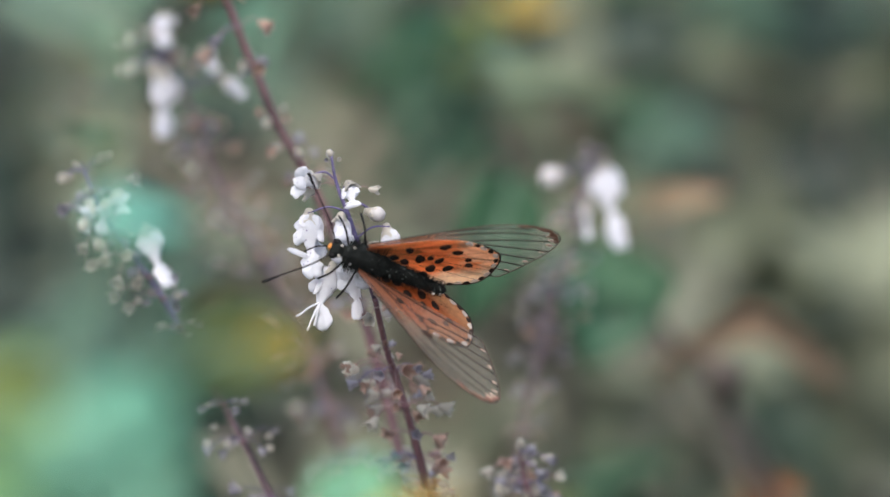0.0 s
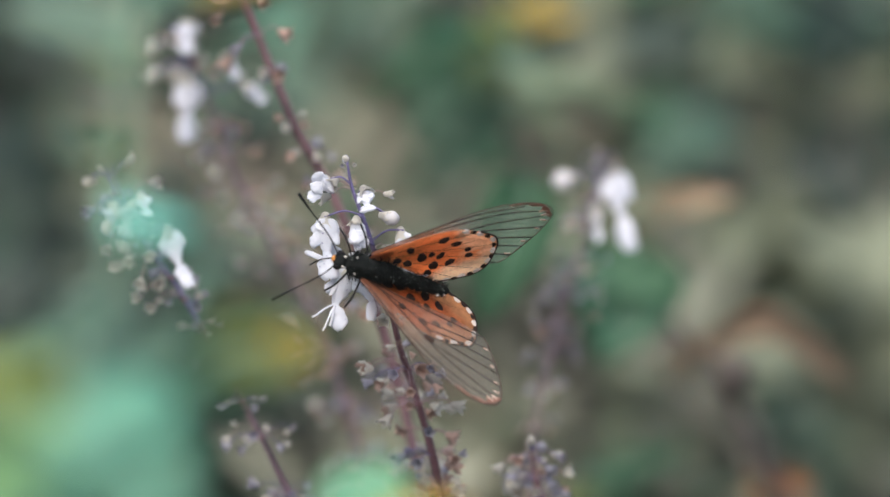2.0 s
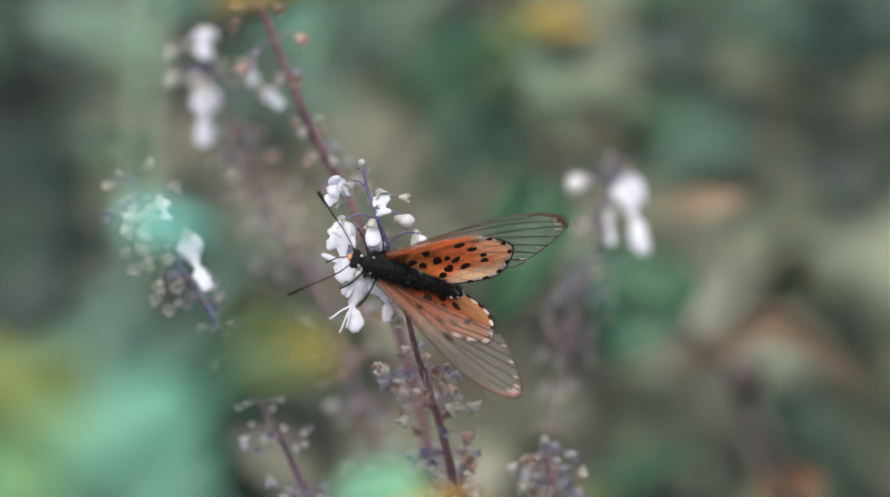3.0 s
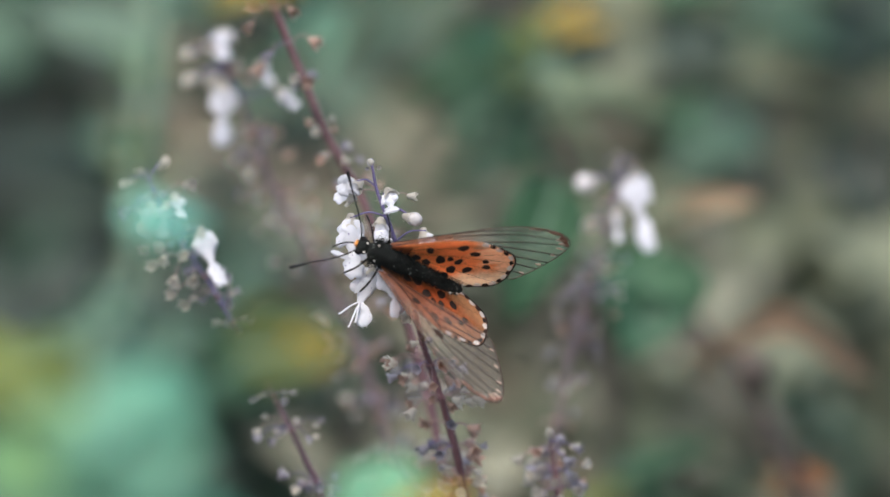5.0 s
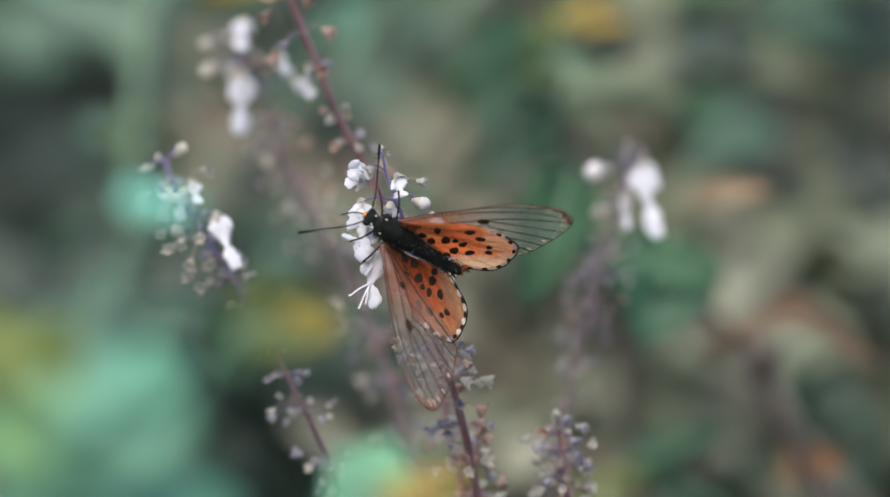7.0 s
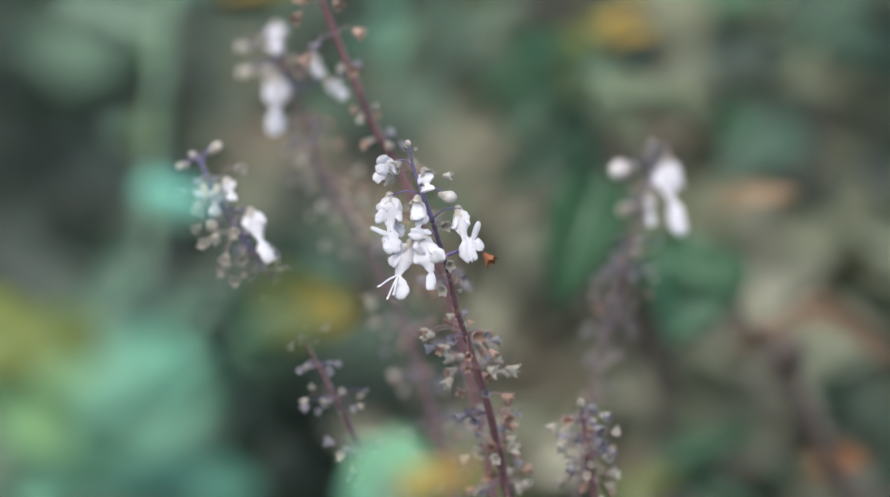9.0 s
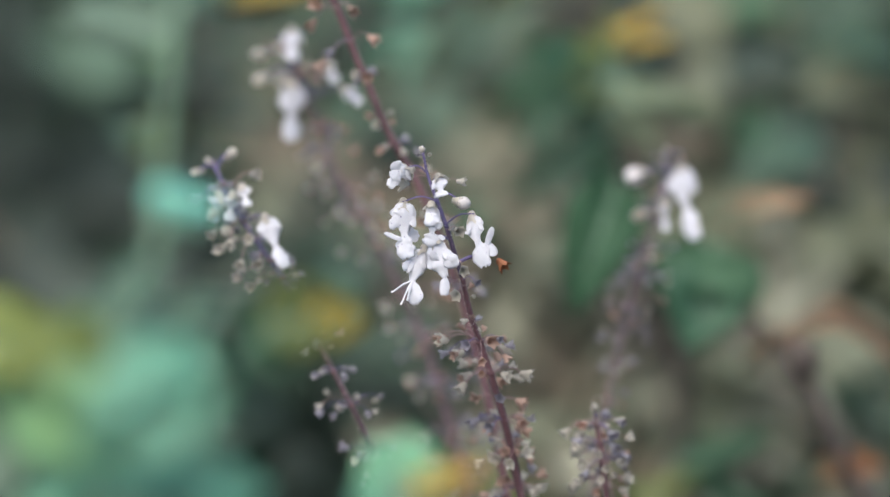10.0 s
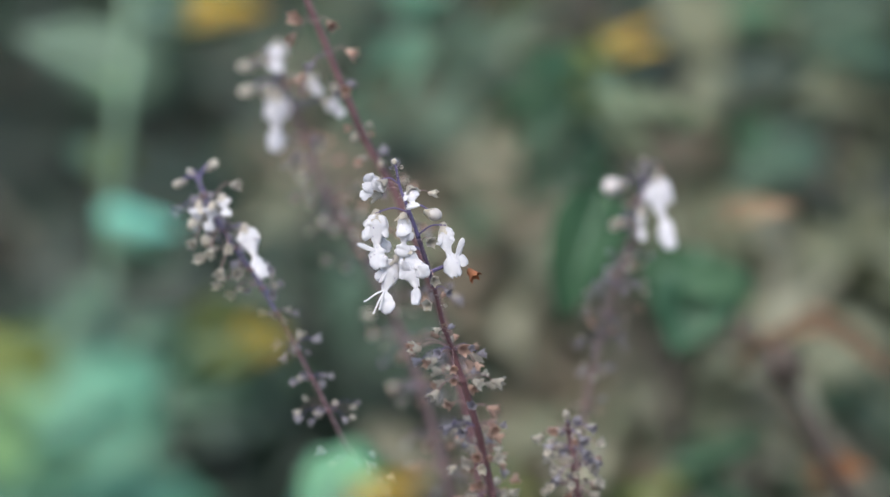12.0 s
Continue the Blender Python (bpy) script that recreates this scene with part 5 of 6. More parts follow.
foliage("dry_brush", "smooth grey-brown dry brush between the stems",
        [((0.01114, 0.30000, 0.67399), 0.014, 0.02, 0.012), ((0.01851, 0.30000, 0.65345), 0.016, 0.02, 0.014), ((0.01000, 0.28000, 0.66724), 0.014, 0.02, 0.014), ((0.03076, 0.28000, 0.65653), 0.014, 0.02, 0.01), ((0.03288, 0.28000, 0.64794), 0.012, 0.02, 0.01), ((0.00383, 0.30000, 0.64694), 0.012, 0.02, 0.014), ((0.01834, 0.28000, 0.64364), 0.012, 0.02, 0.01), ((0.04714, 0.27000, 0.65275), 0.014, 0.02, 0.01), ((0.05719, 0.30000, 0.67076), 0.014, 0.02, 0.01)],
        [SHADE_STRAW, SHADE_DUSK, SHADE_BROWN], 900, 0.016, 37)
foliage("dry_brush", "wide pale dry brush far behind the stems",
        [((0.01991, 0.44000, 0.62620), 0.032, 0.03, 0.022), ((0.04478, 0.44000, 0.61687), 0.032, 0.03, 0.022), ((0.06963, 0.44000, 0.61687), 0.032, 0.03, 0.022), ((0.03355, 0.44000, 0.60050), 0.032, 0.03, 0.022), ((0.06186, 0.44000, 0.59816), 0.032, 0.03, 0.022), ((0.08188, 0.46000, 0.59748), 0.032, 0.03, 0.022), ((0.01317, 0.44000, 0.60753), 0.032, 0.03, 0.022)],
        [SHADE_STRAW, SHADE_DUSK, SHADE_STRAW, SHADE_OLIVE], 1500, 0.024, 43)
foliage("undergrowth", "dense low green undergrowth round the flowers",
        [((x * 0.42 - 1.45 + 0.15 * math.sin(y * 2.3), y * 0.40 - 0.35 + 0.12 * math.cos(x * 1.9), 0.16 + 0.06 * math.sin(x * 2 + y)), 0.20, 0.20, 0.10) for x in range(8) for y in range(7) if (x - 3.5) ** 2 + (y - 3) ** 2 < 13 and not (y < 1 and 2 < x < 5)],
        [SHADE_GREEN, SHADE_TEAL, SHADE_OLIVE, SHADE_GREEN, SHADE_DUSK], 5200, 0.040, 28)
foliage("shrubbery", "taller leafy shrubbery beside the flowers",
        [((sx * (0.42 + 0.22 * k), 0.15 + 0.4 * q, 0.46), 0.08, 0.12, 0.12) for sx in (-1, 1) for k in range(3) for q in range(3)],
        [SHADE_GREEN, SHADE_TEAL, SHADE_OLIVE, SHADE_GREEN], 2600, 0.036, 29)
foliage("ground_cover", "low green ground cover over the dry soil",
        [((x * 0.75 - 3.0, y * 0.75 - 2.6, 0.05), 0.32, 0.32, 0.03) for x in range(-3, 13) for y in range(-3, 14) if (x - 4) ** 2 + (y - 4.5) ** 2 < 38 + 12 * math.sin(x * 1.7 + y * 2.3)],
        [SHADE_GREEN, SHADE_OLIVE, SHADE_DUSK, SHADE_GREEN, SHADE_BROWN], 11000, 0.065, 33)
foliage("leaf_litter", "dry leaf litter scattered over the soil",
        [((x * 0.6 - 1.5, y * 0.6 - 1.8, 0.02), 0.25, 0.25, 0.012) for x in range(6) for y in range(7)],
        [LITTER, SHADE_BROWN, SHADE_STRAW], 1500, 0.035, 30)
foliage("hedge", "dim tangled hedge far behind the flowers",
        [((0.5, 1.9, 0.25), 0.5, 0.3, 0.22), ((-0.6, 1.8, 0.25), 0.5, 0.3, 0.22), ((1.0, 2.4, 0.35), 0.6, 0.3, 0.3), ((-0.2, 2.6, 0.3), 0.6, 0.3, 0.25)],
        [SHADE_BROWN, SHADE_GREEN, SHADE_DUSK, SHADE_OLIVE], 2000, 0.055, 24)


# ---- butterfly ----
# wing outlines in millimetres: x from the root to the tip, y towards the hind edge
FORE = [(0.1, -1.2), (2.9, -1.8), (6.2, -2.4), (10.3, -3.0), (14, -3.6), (17.4, -3.8), (20.5, -3.4), (23.2, -2.5), (24.9, -1.2), (25.5, 0.1), (25.2, 1.4), (23.9, 3.1), (22.1, 4.7), (20.2, 6.1), (18.4, 7.3), (16.6, 8.1), (14.2, 7.5), (10.4, 5.5), (6, 2.8), (2.6, 0.8)]
HIND = [(0.2, -0.6), (7.7, -0.1), (11.8, 0.9), (14.1, 2.4), (15.6, 4.0), (16.5, 5.5), (16.2, 7.2), (15.2, 8.7), (14.2, 9.9), (12.8, 10.9), (11.2, 11.1), (9.8, 10.8), (8.1, 10.3), (6.6, 9.7), (5.8, 8.7), (4.7, 7.0), (2.8, 3.6), (1.0, 1.1)]


def closed_curve(pts, per=6):
    p = [Vector((x, y, 0)) for x, y in pts]
    n = len(p)
    out = []
    for i in range(n):
        a, b, c, d = p[i - 1], p[i], p[(i + 1) % n], p[(i + 2) % n]
        for k in range(per):
            s = k / per
            out.append(0.5 * ((2 * b) + (c - a) * s + (2 * a - 5 * b + 4 * c - d) * s * s + (3 * b - a - 3 * c + d) * s ** 3))
    return out


def plate(bm, outline, thick, z=0.0, bulge=0.0):
    """A thin slab inside a closed outline, gently arched."""
    c = sum(outline, Vector()) / len(outline)
    for sg in (1, -1):
        rings = []
        for k in (1.0, 0.75, 0.45, 0.15):
            rings.append([bm.verts.new(Vector((c.x + (p.x - c.x) * k, c.y + (p.y - c.y) * k, z + bulge * (1 - k * k) + sg * thick / 2))) for p in outline])
        mid = bm.verts.new((c.x, c.y, z + bulge + sg * thick / 2))
        n = len(outline)
        for a, b in zip(rings, rings[1:]):
            for i in range(n):
                q = (a[i], a[(i + 1) % n], b[(i + 1) % n], b[i])
                bm.faces.new(q if sg > 0 else q[::-1])
        for i in range(n):
            q = (rings[-1][i], rings[-1][(i + 1) % n], mid)
            bm.faces.new(q if sg > 0 else q[::-1])
        if sg > 0:
            edge = rings[0]
        else:
            for i in range(n):
                bm.faces.new((edge[i], rings[0][i], rings[0][(i + 1) % n], edge[(i + 1) % n]))


def spot(bm, u, v, ru, rv, turn=0.0, z=0.0, thick=0.00016):
    """A small uneven oval plate; millimetres in the wing's plane."""
    ring = []
    for k in range(14):
        a = 2 * math.pi * k / 14
        w = 1 + 0.07 * math.sin(a * 3 + u * 5) + 0.06 * math.sin(a * 5 + v * 7)
        x, y = ru * w * math.cos(a), rv * w * math.sin(a)
        ring.append(Vector(((u + x * math.cos(turn) - y * math.sin(turn)) * 0.001, (v + x * math.sin(turn) + y * math.cos(turn)) * 0.001, 0)))
    plate(bm, ring, thick, z)


HIND_SPOTS = [(4.1, 3.7, 0.65, 0.5), (3.0, 2.4, 0.6, 0.5), (6.2, 3.7, 0.8, 0.6), (7.1, 6.2, 0.75, 0.6), (9.3, 6.8, 0.72, 0.48), (7.6, 3.9, 0.45, 0.4), (8.6, 4.8, 0.7, 0.42), (10.0, 2.0, 0.75, 0.5), (11.3, 3.7, 0.68, 0.45),
              (12.3, 5.7, 0.42, 0.38), (12.1, 6.9, 0.5, 0.42), (5.9, 7.2, 0.6, 0.5), (5.3, 1.4, 0.65, 0.48)]
HIND_DOTS = [(7.7, 10.1), (9.9, 10.5), (12.1, 10.7), (14.0, 9.6), (15.3, 7.9), (16.0, 5.7), (14.8, 3.6), (13.2, 2.1)]
FORE_SPOTS = [(12.5, -0.1, 0.85, 0.5), (6.6, 0.9, 0.6, 0.45)]
FORE_VEINS = [[(1.0, -0.9), (3.2, -1.3), (9.9, -2.2), (18.5, -1.9), (24.0, -0.3)], [(1.0, -0.5), (3.4, 0.3), (12.5, -0.4), (17.8, -0.3), (24.6, 0.9)], [(12.5, -0.4), (17.1, 1.0), (23.8, 3.1)], [(12.6, 0.2), (13.6, 1.4), (17.8, 3.0), (22.1, 4.7)],
              [(11.5, 1.2), (14.0, 3.2), (17.7, 4.7), (20.4, 6.0)], [(9.5, 1.6), (15.0, 5.2), (17.3, 6.4), (18.6, 7.2)], [(4.8, -2.0), (11.4, -3.0), (16.5, -3.1), (21.9, -2.2)], [(1.2, -0.1), (7.0, 1.2), (11.5, 1.2), (12.5, -0.2)], [(1.2, 0.1), (8.0, 3.4), (16.4, 7.9)]]
HIND_VEINS = [[(1.0, 0.3), (7.0, 1.4), (14.0, 3.0)], [(1.0, 0.5), (7.5, 3.2), (15.7, 4.9)], [(7.5, 3.2), (11.5, 5.0), (16.3, 6.9)], [(7.0, 3.8), (11.0, 6.6), (14.8, 9.0)], [(1.2, 1.0), (6.5, 5.6), (12.6, 10.6)], [(1.2, 1.2), (5.2, 6.0), (9.0, 10.5)]]


def veins(lines, parent, r, z=0.0):
    for ln in lines:
        bm = bmesh.new()
        pts = smooth_line([(x * 0.001, y * 0.001, z) for x, y in ln], 5)
        tube(bm, pts, [r * (0.55 + 0.45 * math.sin(math.pi * min(1, 0.1 + 0.75 * i / len(pts)))) for i in range(len(pts))], 5)
        part("vein", bm, VEIN, parent)


def marks(name, spots, mat, parent, z, thick, label=""):
    for u, v, a, c, turn in spots:
        bm = bmesh.new()
        spot(bm, u, v, a, c, turn, z, thick)
        part(name, bm, mat, parent, label)


def rim(outline, parent, i0, i1, r, name, mat, z=0.0):
    bm = bmesh.new()
    tube(bm, [p + Vector((0, 0, z)) for p in outline[i0:i1]], r, 6)
    return part(name, bm, mat, parent)


def wing(name, outline, upper, under, parent, label):
    """A thin slab whose two faces carry the wing's upper side and underside; upper is the side of +z."""
    bm = bmesh.new()
    line = [p * 0.001 for p in closed_curve(outline)]
    plate(bm, line, 0.00005)
    bm.normal_update()
    for f in bm.faces:
        f.material_index = 0 if f.normal.z > 0 else 1
    ob = part(name, bm, upper, parent, label)
    ob.data.materials.append(under)
    return ob, line


def forewing(parent):
    w, line = wing("forewing", FORE, FORE_UPPER, FORE_UNDER, parent, "translucent rusty forewing with a glassy dark-veined tip")
    veins(FORE_VEINS, w, 0.000085)
    rim(line, w, 0, int(len(line) * 0.76), 0.00007, "wing_edge", WING_EDGE)
    marks("tip_patch", [(24.6, -0.4, 0.8, 0.5, 1.1), (24.9, 0.7, 0.7, 0.35, 1.5), (23.6, -1.8, 1.2, 0.25, 0.45), (21.4, -2.85, 1.5, 0.16, 0.2)], TIP_RUST, w, 0, 0.00009)
    marks("tip_streak", [(24.2, -0.2, 0.65, 0.16, 0.25), (24.4, 0.7, 0.6, 0.16, 0.3), (24.0, 1.7, 0.5, 0.13, 0.45), (22.9, 3.1, 0.4, 0.10, 0.5), (20.7, 5.0, 0.35, 0.14, 0.3), (18.2, 6.7, 0.4, 0.10, 0.5)], TIP_PALE, w, 0, 0.00013)
    marks("spot", [(u, v, a, c, 0.2) for u, v, a, c in FORE_SPOTS], SPOT_BLACK, w, 0, 0.00015)
    return w


def hindwing(parent):
    w, line = wing("hindwing", HIND, HIND_UPPER, HIND_UNDER, parent, "orange hindwing with black spots and a white-dotted black border")
    marks("spot", [(u, v, a * 1.12, c * 1.12, u * 0.3) for u, v, a, c in HIND_SPOTS], SPOT_BLACK, w, 0, 0.00010)
    veins(HIND_VEINS, w, 0.00004)
    n = len(line)
    rim(line, w, int(n * 0.20), int(n * 0.74), 0.00013, "border", SPOT_BLACK)
    middle = Vector((10.0, 5.5, 0))
    black, white = [], []
    for i, d in enumerate(HIND_DOTS):
        p = Vector((*d, 0))
        q = Vector((*HIND_DOTS[min(i + 1, len(HIND_DOTS) - 1)], 0))
        o = Vector((*HIND_DOTS[max(i - 1, 0)], 0))
        turn = math.atan2(q.y - o.y, q.x - o.x)
        white.append((p.x, p.y, 0.56, 0.38, turn))
        c = (p + q) / 2
        c += (c - middle).normalized() * 0.15
        if i < len(HIND_DOTS) - 1:
            black.append((c.x, c.y, 0.46, 0.30, math.atan2(q.y - p.y, q.x - p.x)))
    marks("border_blot", black, SPOT_BLACK, w, 0, 0.00011)
    marks("white_dot", white, SPOT_WHITE, w, 0, 0.00013)
    return w


def butterfly():
    b = tagged(new("butterfly"), "orange butterfly with black spots and glassy wing tips", "butterfly")
    bm = bmesh.new()
    prof = [(0.00005, 0.0)]
    for k in range(1, 41):
        q = k / 40
        r = 0.00118 * min(1, (q / 0.12) ** 0.5) * (1 - 0.55 * q ** 1.5) * (1 if q < 0.93 else math.sqrt(max(0.02, 1 - ((q - 0.93) / 0.07) ** 2)))
        prof.append((r * (1 + 0.035 * math.sin(q * 52)), 0.0099 * q))
    lathe(bm, prof, 16, pose(-0.0022, 0, 0.0, 0, -90 - 4, 0))
    part("abdomen", bm, FUR, b, "furry black abdomen")
    bm = bmesh.new()
    ball(bm, (0.0, 0, 0.0002), 0.0029, 0.0017, 0.0018, rough=0.2, u=18, v=12)
    ball(bm, (-0.0022, 0, 0.0), 0.0022, 0.0015, 0.0015, rough=0.18, u=14, v=10)
    rng = random.Random(5)
    part("thorax", bm, FUR, b, "furry black thorax")
    hair = bmesh.new()
    for _ in range(2600):
        a, s = rng.uniform(0, 6.28), rng.uniform(-0.0115, 0.0022)
        r = 0.0017 if s > -0.003 else 0.0012 * (1 + (s + 0.003) * 45)
        n = Vector((rng.uniform(-0.9, 0.1), math.cos(a), math.sin(a)))
        p = Vector((s, math.cos(a) * r * 0.9, math.sin(a) * r * 0.9))
        tube(hair, [p, p + n.normalized() * (0.0011 if s > -0.004 else 0.0006) * rng.uniform(0.4, 1.25)], [0.00004, 0.00001], 3)
    tagged(part("fur", hair, FUR, b), kind="stuff")
    bm = bmesh.new()
    for x, y, z in ((0.0030, 0.0007, 0.0012), (0.0030, -0.0007, 0.0012), (0.0012, 0.0012, 0.0016), (0.0014, -0.0010, 0.0016), (-0.0105, 0.0009, 0.0008), (-0.0114, 0.0006, 0.0006)):
        ball(bm, (x, y, z), 0.00020, 0.00015, 0.00013, u=6, v=5)
    part("white_dots", bm, SPOT_WHITE, b, "tiny white dots on the black body")
    bm = bmesh.new()
    for _ in range(70):
        q, a = rng.random(), rng.gauss(1.57, 0.9)
        x = 0.003 - 0.0145 * q
        r = 0.00178 if x > -0.0025 else 0.00130 * (1 - 0.3 * (-x - 0.0025) / 0.009)
        g = rng.uniform(0.00003, 0.00008)
        ball(bm, (x, math.cos(a) * r, math.sin(a) * r), g * 1.5, g, g, u=5, v=4)
    tagged(part("pale_scales", bm, PALE_SCALE, b), kind="stuff")
    bm = bmesh.new()
    ball(bm, (0.0034, 0, 0.0), 0.0011, 0.0012, 0.0011, rough=0.1)
    head = part("head", bm, FUR, b)
    for sg in (1, -1):
        e = bmesh.new()
        ball(e, (0.0037, sg * 0.0009, 0.0002), 0.0006, 0.0005, 0.0006)
        part("eye", e, CHITIN, head)
    bm = bmesh.new()
    ball(bm, (0.0044, 0.0, 0.0003), 0.00030, 0.00048, 0.00036, rough=0.3)
    part("face", bm, HEAD_ORANGE, head, "orange face")
    # antennae: one lies along the spread, one stands up
    made = {}
    for key, turn, sg in (("low", 44, 1), ("high", -49, -1)):
        ln = smooth_line([(0, 0, 0), (0.003, sg * 0.0003, 0.0003), (0.0072, 0.0, 0.0006), (0.0102, -sg * 0.0002, 0.0006)], 8)
        n = len(ln)
        bm = bmesh.new()
        tube(bm, ln, [0.00010 + 0.00016 * max(0, (i / n - 0.70) / 0.30) ** 0.6 for i in range(n)], 7)
        ob = part("antenna", bm, CHITIN, b, "thin black clubbed antenna")
        ob.matrix_basis = pose(0.0038, sg * 0.0005, 0.0006, 0, 0, turn)
        made["antenna_" + key] = ob
    for k, (x, y, ex, ey) in enumerate(((0.002, 0.0012, 0.0042, 0.0045), (0.0, 0.0015, 0.001, 0.006), (0.0022, -0.0012, 0.0046, -0.0042), (0.0, -0.0015, 0.002, -0.0055))):
        bm = bmesh.new()
        tube(bm, smooth_line([(x, y, -0.0008), ((x + ex) / 2, (y + ey) / 2 * 1.1, 0.0004), (ex, ey, -0.0025)], 5), 0.00014, 6)
        part("leg", bm, CHITIN, b, "thin black leg")
    bm = bmesh.new()
    tube(bm, smooth_line([(0.0046, 0, -0.0002), (0.006, 0.0006, -0.0006), (0.0072, 0.0018, -0.0022)], 6), 0.0001, 6)
    part("proboscis", bm, CHITIN, head)
    for key in ("far", "near"):
        made["fore_" + key] = forewing(b)
        made["hind_" + key] = hindwing(b)
    return b, made


fly, fly_parts = butterfly()

BODY_ROWS = [
    (0, pose(-0.00403, -0.00740, 0.75133, -76.042, -20.680, 174.600)),
    (0.5, pose(-0.00450, -0.00739, 0.75138, -75.884, -21.242, 174.438)),
    (1, pose(-0.00465, -0.00744, 0.75118, -75.840, -20.763, 174.576)),
    (1.5, pose(-0.00563, -0.00763, 0.75040, -75.966, -16.414, 175.788)),
    (2, pose(-0.00550, -0.00760, 0.75052, -75.793, -15.723, 175.975)),
    (2.5, pose(-0.00550, -0.00758, 0.75062, -75.869, -16.867, 175.665)),
    (3, pose(-0.00551, -0.00751, 0.75087, -75.767, -17.858, 175.393)),
    (5, pose(-0.00598, -0.00725, 0.75194, -75.276, -23.477, 173.783)),
    (5.5, pose(-0.00613, -0.00710, 0.75254, -75.131, -25.785, 173.082)),
    (6, pose(-0.00630, -0.00715, 0.75231, -75.076, -25.531, 173.160)),
    (6.5, pose(-0.00666, -0.00695, 0.75315, -74.534, -29.899, 171.757)),
    (6.7, pose(-0.00643, -0.00693, 0.75320, -74.492, -30.404, 171.587)),
    (7.1, pose(-0.00643, -0.00693, 0.75320, -74.492, -30.404, 171.587)),
    (7.25, pose(-0.00443, -0.00993, 0.75920, -74.492, -30.404, 151.587)),
    (7.4, pose(0.01157, -0.01693, 0.78320, -74.492, -30.404, 131.587)),
    (7.55, pose(0.04857, -0.01193, 0.81820, -74.492, -30.404, 101.587)),
    (7.7, pose(0.10357, 0.01307, 0.85320, -74.492, -30.404, 81.587)),
    (7.9, pose(0.23357, 0.09307, 0.90320, -74.492, -30.404, 71.587)),
    (8.1, pose(0.41357, 0.21307, 0.93320, -74.492, -30.404, 61.587)),
    (8.4, pose(0.49357, 0.39307, 0.87320, -74.492, -30.404, 51.587)),
    (9.2, pose(0.54357, 0.41307, 0.65320, -74.492, -30.404, 51.587)),
    (12, pose(0.54357, 0.41307, 0.65320, -74.492, -30.404, 51.587)),
]


# wing poses on the body while it feeds
NEAR_FORE = [
    (0, pose(-0.00046, 0.00111, 0.00106, -55.79, -15.37, 155.64)),
    (0.5, pose(-0.00015, 0.00122, 0.00105, -52.96, -16.16, 154.29)),
    (1, pose(-0.00003, 0.00102, 0.00104, -50.39, -14.65, 152.37)),
    (1.5, pose(-0.00027, 0.00098, 0.00093, -47.39, -13.92, 151.52)),
    (2, pose(-0.00019, 0.00103, 0.00094, -48.45, -13.63, 151.58)),
    (2.5, pose(-0.00021, 0.00117, 0.00155, -50.14, -14.42, 154.03)),
    (3, pose(-0.00033, 0.00142, 0.00215, -51.18, -14.67, 157.08)),
    (5, pose(-0.00023, 0.00161, 0.00214, -51.23, -13.35, 154.73)),
    (5.5, pose(-0.00027, 0.00175, 0.00214, -45.57, -10.63, 147.74)),
    (6, pose(-0.00005, 0.00151, 0.00113, -40.45, -5.42, 139.20)),
    (6.6, pose(-0.00030, 0.00187, 0.00092, -40.68, -7.75, 136.45)),
]

NEAR_HIND = [
    (0, pose(-0.00033, 0.00112, 0.00080, -55.41, -16.98, 153.79)),
    (0.5, pose(-0.00019, 0.00108, 0.00079, -52.86, -18.54, 151.97)),
    (1, pose(0.00004, 0.00105, 0.00078, -50.00, -16.35, 150.41)),
    (1.5, pose(-0.00012, 0.00107, 0.00079, -47.35, -15.91, 150.41)),
    (2, pose(-0.00008, 0.00112, 0.00079, -48.94, -14.90, 150.66)),
    (2.5, pose(-0.00005, 0.00113, 0.00079, -50.48, -16.60, 152.59)),
    (3, pose(-0.00030, 0.00122, 0.00080, -51.87, -19.35, 154.94)),
    (5, pose(-0.00039, 0.00133, 0.00080, -50.38, -19.33, 152.08)),
    (5.5, pose(-0.00035, 0.00161, 0.00080, -44.82, -12.74, 145.98)),
    (6, pose(-0.00001, 0.00151, 0.00079, -40.28, -2.56, 141.00)),
    (6.5, pose(-0.00037, 0.00180, 0.00080, -40.92, -3.91, 139.22)),
    (6.6, pose(-0.00037, 0.00182, 0.00080, -40.79, -3.92, 140.11)),
]

FAR_FORE = [
    (0, pose(-0.00032, -0.00127, 0.00071, -126.82, -3.72, -154.90)),
    (0.5, pose(-0.00019, -0.00124, 0.00069, -128.68, -4.24, -154.82)),
    (1, pose(-0.00009, -0.00113, 0.00035, -130.12, -0.92, -152.31)),
    (1.5, pose(-0.00046, -0.00146, 0.00037, -129.69, -2.15, -147.92)),
    (2, pose(-0.00055, -0.00134, 0.00037, -130.27, -0.83, -148.50)),
    (2.5, pose(-0.00043, -0.00126, 0.00050, -128.88, -1.95, -149.05)),
    (3, pose(-0.00035, -0.00131, 0.00060, -128.10, -4.91, -149.54)),
    (5, pose(-0.00021, -0.00120, 0.00060, -129.99, -5.40, -153.07)),
    (5.5, pose(-0.00025, -0.00123, 0.00071, -131.64, -4.62, -150.78)),
    (6, pose(-0.00058, -0.00123, 0.00040, -129.32, -5.49, -150.15)),
    (6.5, pose(-0.00073, -0.00142, 0.00073, -132.09, -7.77, -145.87)),
    (6.6, pose(-0.00048, -0.00125, 0.00072, -132.75, -8.09, -145.56)),
]

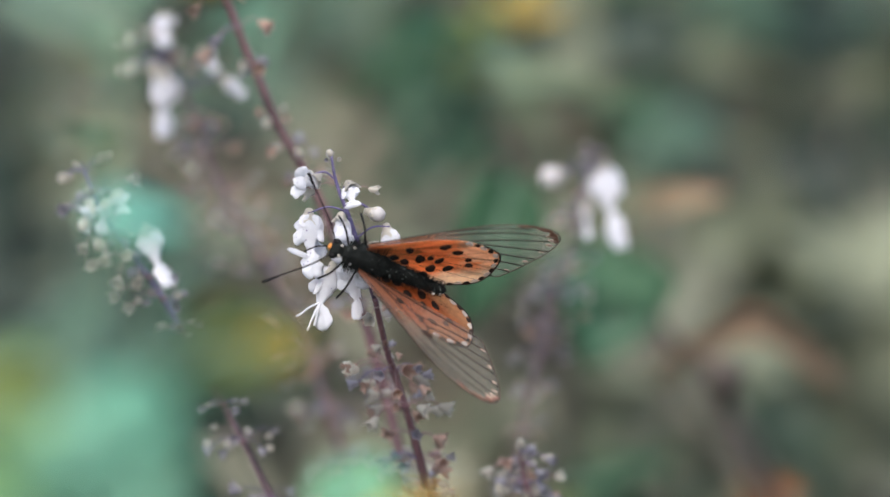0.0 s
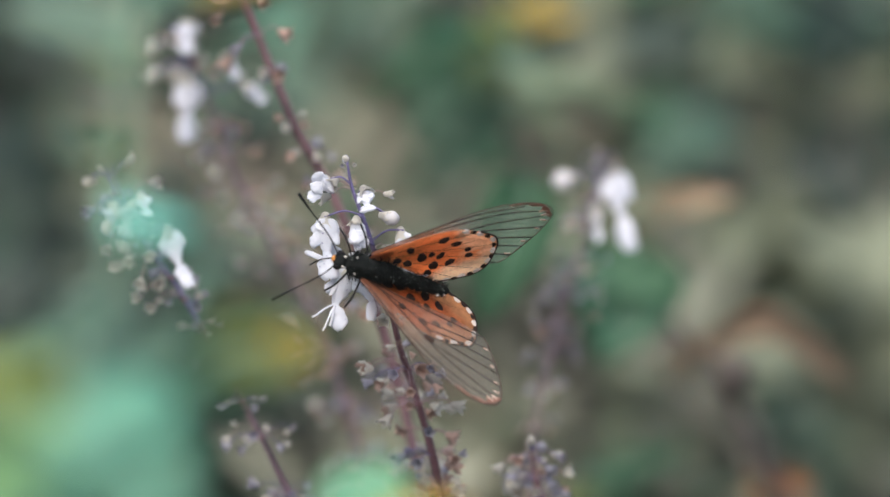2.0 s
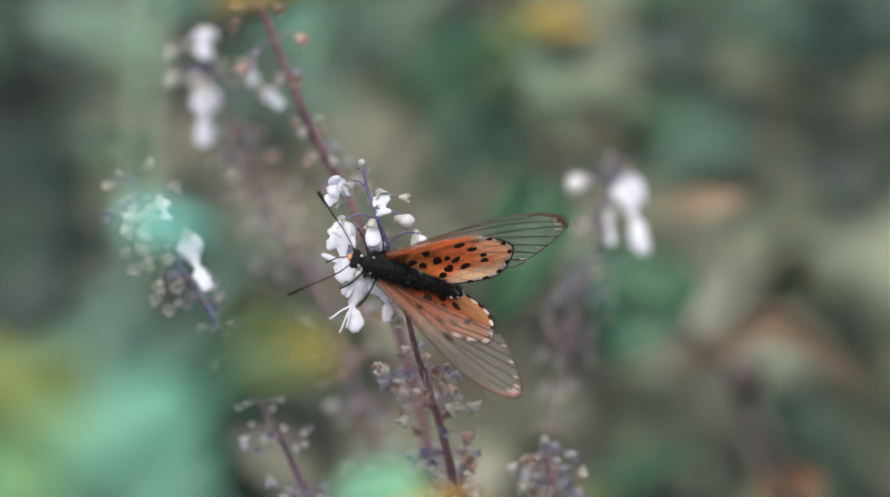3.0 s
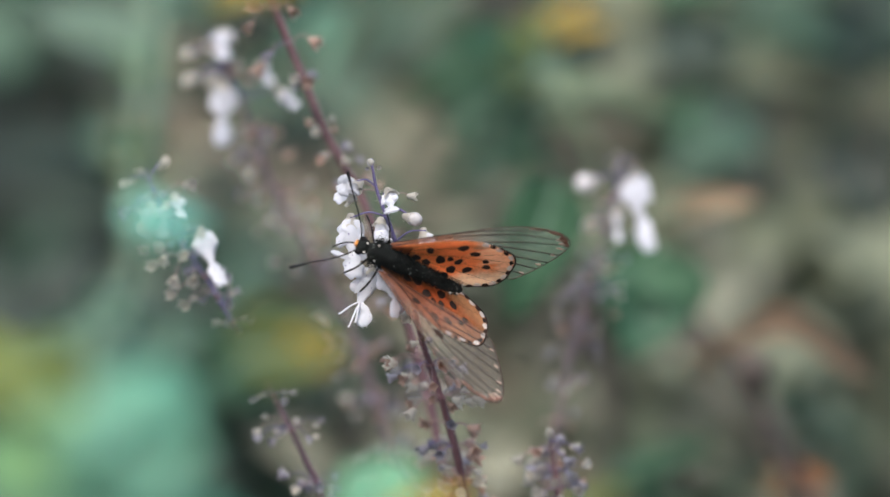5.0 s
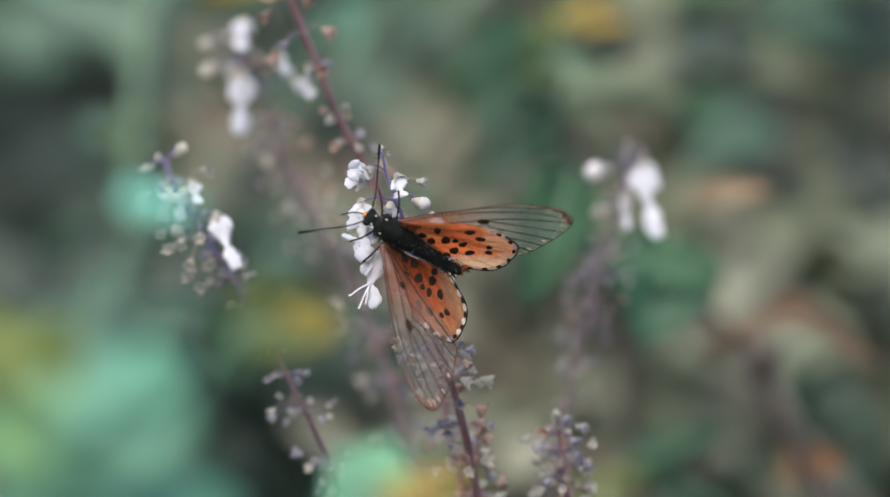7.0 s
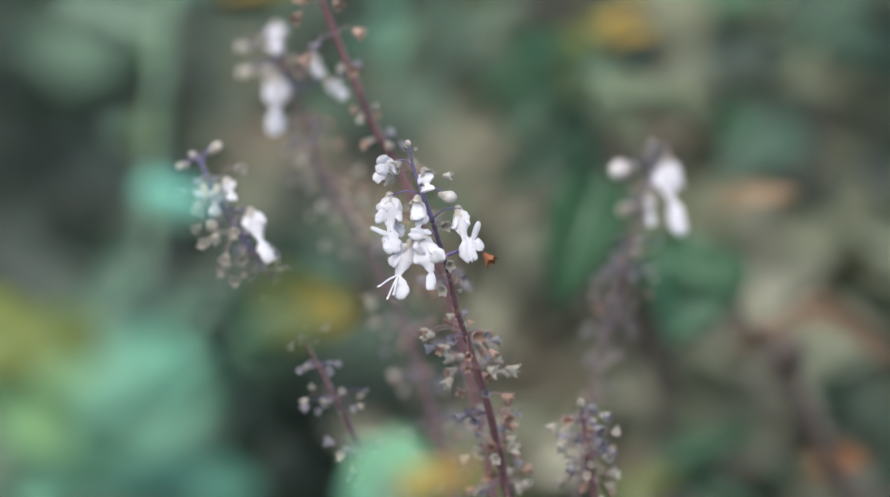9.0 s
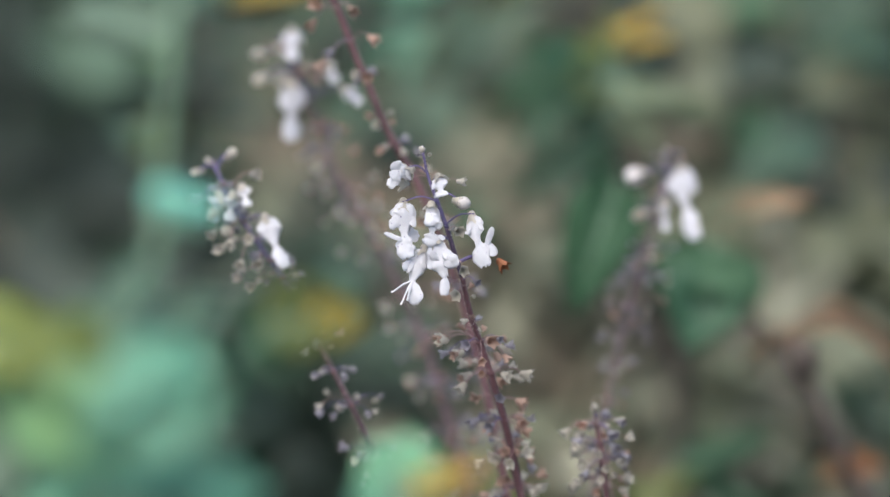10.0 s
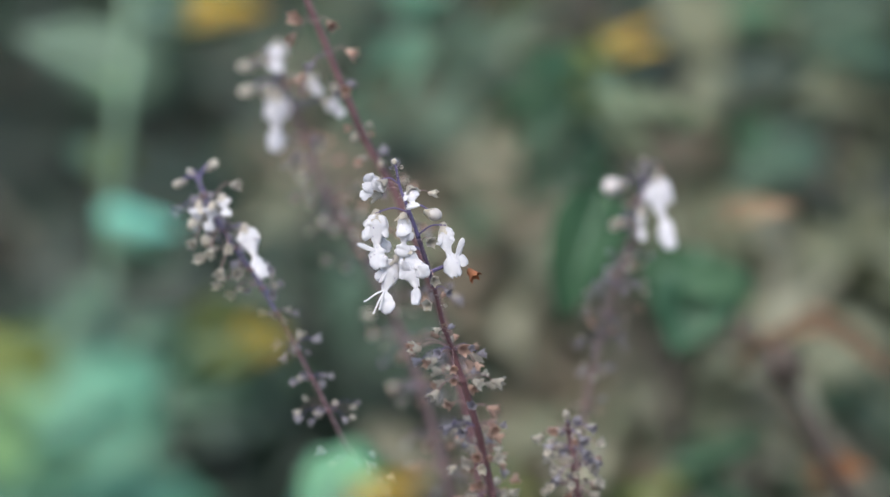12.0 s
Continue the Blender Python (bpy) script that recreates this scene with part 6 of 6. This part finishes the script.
FAR_HIND = [
    (0, pose(-0.00048, -0.00127, 0.00080, -127.33, -11.09, -149.30)),
    (0.5, pose(-0.00042, -0.00120, 0.00080, -130.16, -11.07, -148.69)),
    (1, pose(-0.00034, -0.00119, 0.00079, -130.84, -8.13, -145.72)),
    (1.5, pose(-0.00055, -0.00141, 0.00080, -132.14, -8.03, -140.96)),
    (2, pose(-0.00055, -0.00132, 0.00080, -130.97, -7.62, -141.86)),
    (2.5, pose(-0.00049, -0.00125, 0.00080, -129.44, -9.23, -142.76)),
    (3, pose(-0.00044, -0.00122, 0.00080, -129.96, -11.71, -143.00)),
    (5, pose(-0.00048, -0.00116, 0.00080, -131.18, -12.80, -146.73)),
    (5.5, pose(-0.00055, -0.00115, 0.00080, -132.55, -11.86, -145.49)),
    (6, pose(-0.00050, -0.00130, 0.00080, -129.03, -10.40, -146.08)),
    (6.5, pose(-0.00068, -0.00129, 0.00080, -131.73, -8.45, -146.14)),
    (6.6, pose(-0.00074, -0.00131, 0.00080, -131.73, -8.45, -146.14)),
]
BEATS = [(6.75, 0), (7.1, 4), (7.25, -30), (7.4, 38), (7.55, -34), (7.7, 38), (7.9, -30), (8.1, 34), (8.4, -12), (9.2, 0), (12, 0)]


def beating(rows, side):
    """The feeding poses, then the wing beats of the flight: turns about the body's length."""
    last = rows[-1][1]
    return rows + [(t, pose(0, 0, 0, side * a, 0, 0) @ last) for t, a in BEATS]


def motions():
    walk(HERB_TALL, [
        (0, pose(0.00135, 0.00062, 0.00248)),
        (1.5, pose(0.00076, 0.00072, 0.00289)),
        (2.5, pose(0.00085, 0.00076, 0.00303)),
        (5.5, pose(0.00064, 0.00082, 0.00330)),
        (6.5, pose(0.00013, 0.00070, 0.00281)),
        (9.5, pose(-0.00073, 0.00011, 0.00045)),
        (10.5, pose(-0.00091, 0.00010, 0.00041)),
        (12, pose(0.00000, 0.00000, 0.00000)),
    ])
    walk(HERB_BROAD, [
        (0, pose(0.00135, 0.00062, 0.00248)),
        (1.5, pose(0.00076, 0.00072, 0.00289)),
        (2.5, pose(0.00085, 0.00076, 0.00303)),
        (5.5, pose(0.00064, 0.00082, 0.00330)),
        (6.5, pose(0.00013, 0.00070, 0.00281)),
        (9.5, pose(-0.00073, 0.00011, 0.00045)),
        (10.5, pose(-0.00091, 0.00010, 0.00041)),
        (12, pose(0.00000, 0.00000, 0.00000)),
    ])
    walk(HERB_EDGE, [
        (0, pose(0.00206, 0.00084, 0.00335)),
        (1.5, pose(0.00226, 0.00084, 0.00337)),
        (2.5, pose(0.00275, 0.00085, 0.00340)),
        (5.5, pose(0.00354, 0.00070, 0.00280)),
        (6.5, pose(0.00351, 0.00073, 0.00291)),
        (9.5, pose(0.00313, 0.00026, 0.00104)),
        (10.5, pose(0.00252, 0.00012, 0.00048)),
        (12, pose(0.00000, 0.00000, 0.00000)),
    ])
    walk(HERB_LOW, [
        (0, pose(0.00031, 0.00114, 0.00457)),
        (1.5, pose(0.00038, 0.00104, 0.00417)),
        (2.5, pose(0.00064, 0.00107, 0.00427)),
        (5.5, pose(0.00123, 0.00084, 0.00336)),
        (6.5, pose(0.00069, 0.00067, 0.00269)),
        (9.5, pose(0.00052, -0.00010, -0.00038)),
        (10.5, pose(0.00064, 0.00010, 0.00040)),
        (12, pose(0.00000, 0.00000, 0.00000)),
    ])
    walk(fly, BODY_ROWS)
    walk(fly_parts["antenna_high"], [(t, pose(0.0038, -0.0005, 0.0006, 0, 0, a)) for t, a in ((0, -49), (1.0, -47), (1.5, -42), (3.0, -42), (5.0, -55), (5.5, -61), (6.5, -67), (12.0, -60))])
    walk(fly_parts["antenna_low"], [(t, pose(0.0038, 0.0005, 0.0006, 0, 0, a)) for t, a in ((0, 45), (2.5, 46), (5.5, 40), (6.5, 43), (12.0, 44))])
    walk(fly_parts["fore_near"], beating(NEAR_FORE, 1))
    walk(fly_parts["hind_near"], beating(NEAR_HIND, 1))
    walk(fly_parts["fore_far"], beating(FAR_FORE, -1))
    walk(fly_parts["hind_far"], beating(FAR_HIND, -1))


motions()
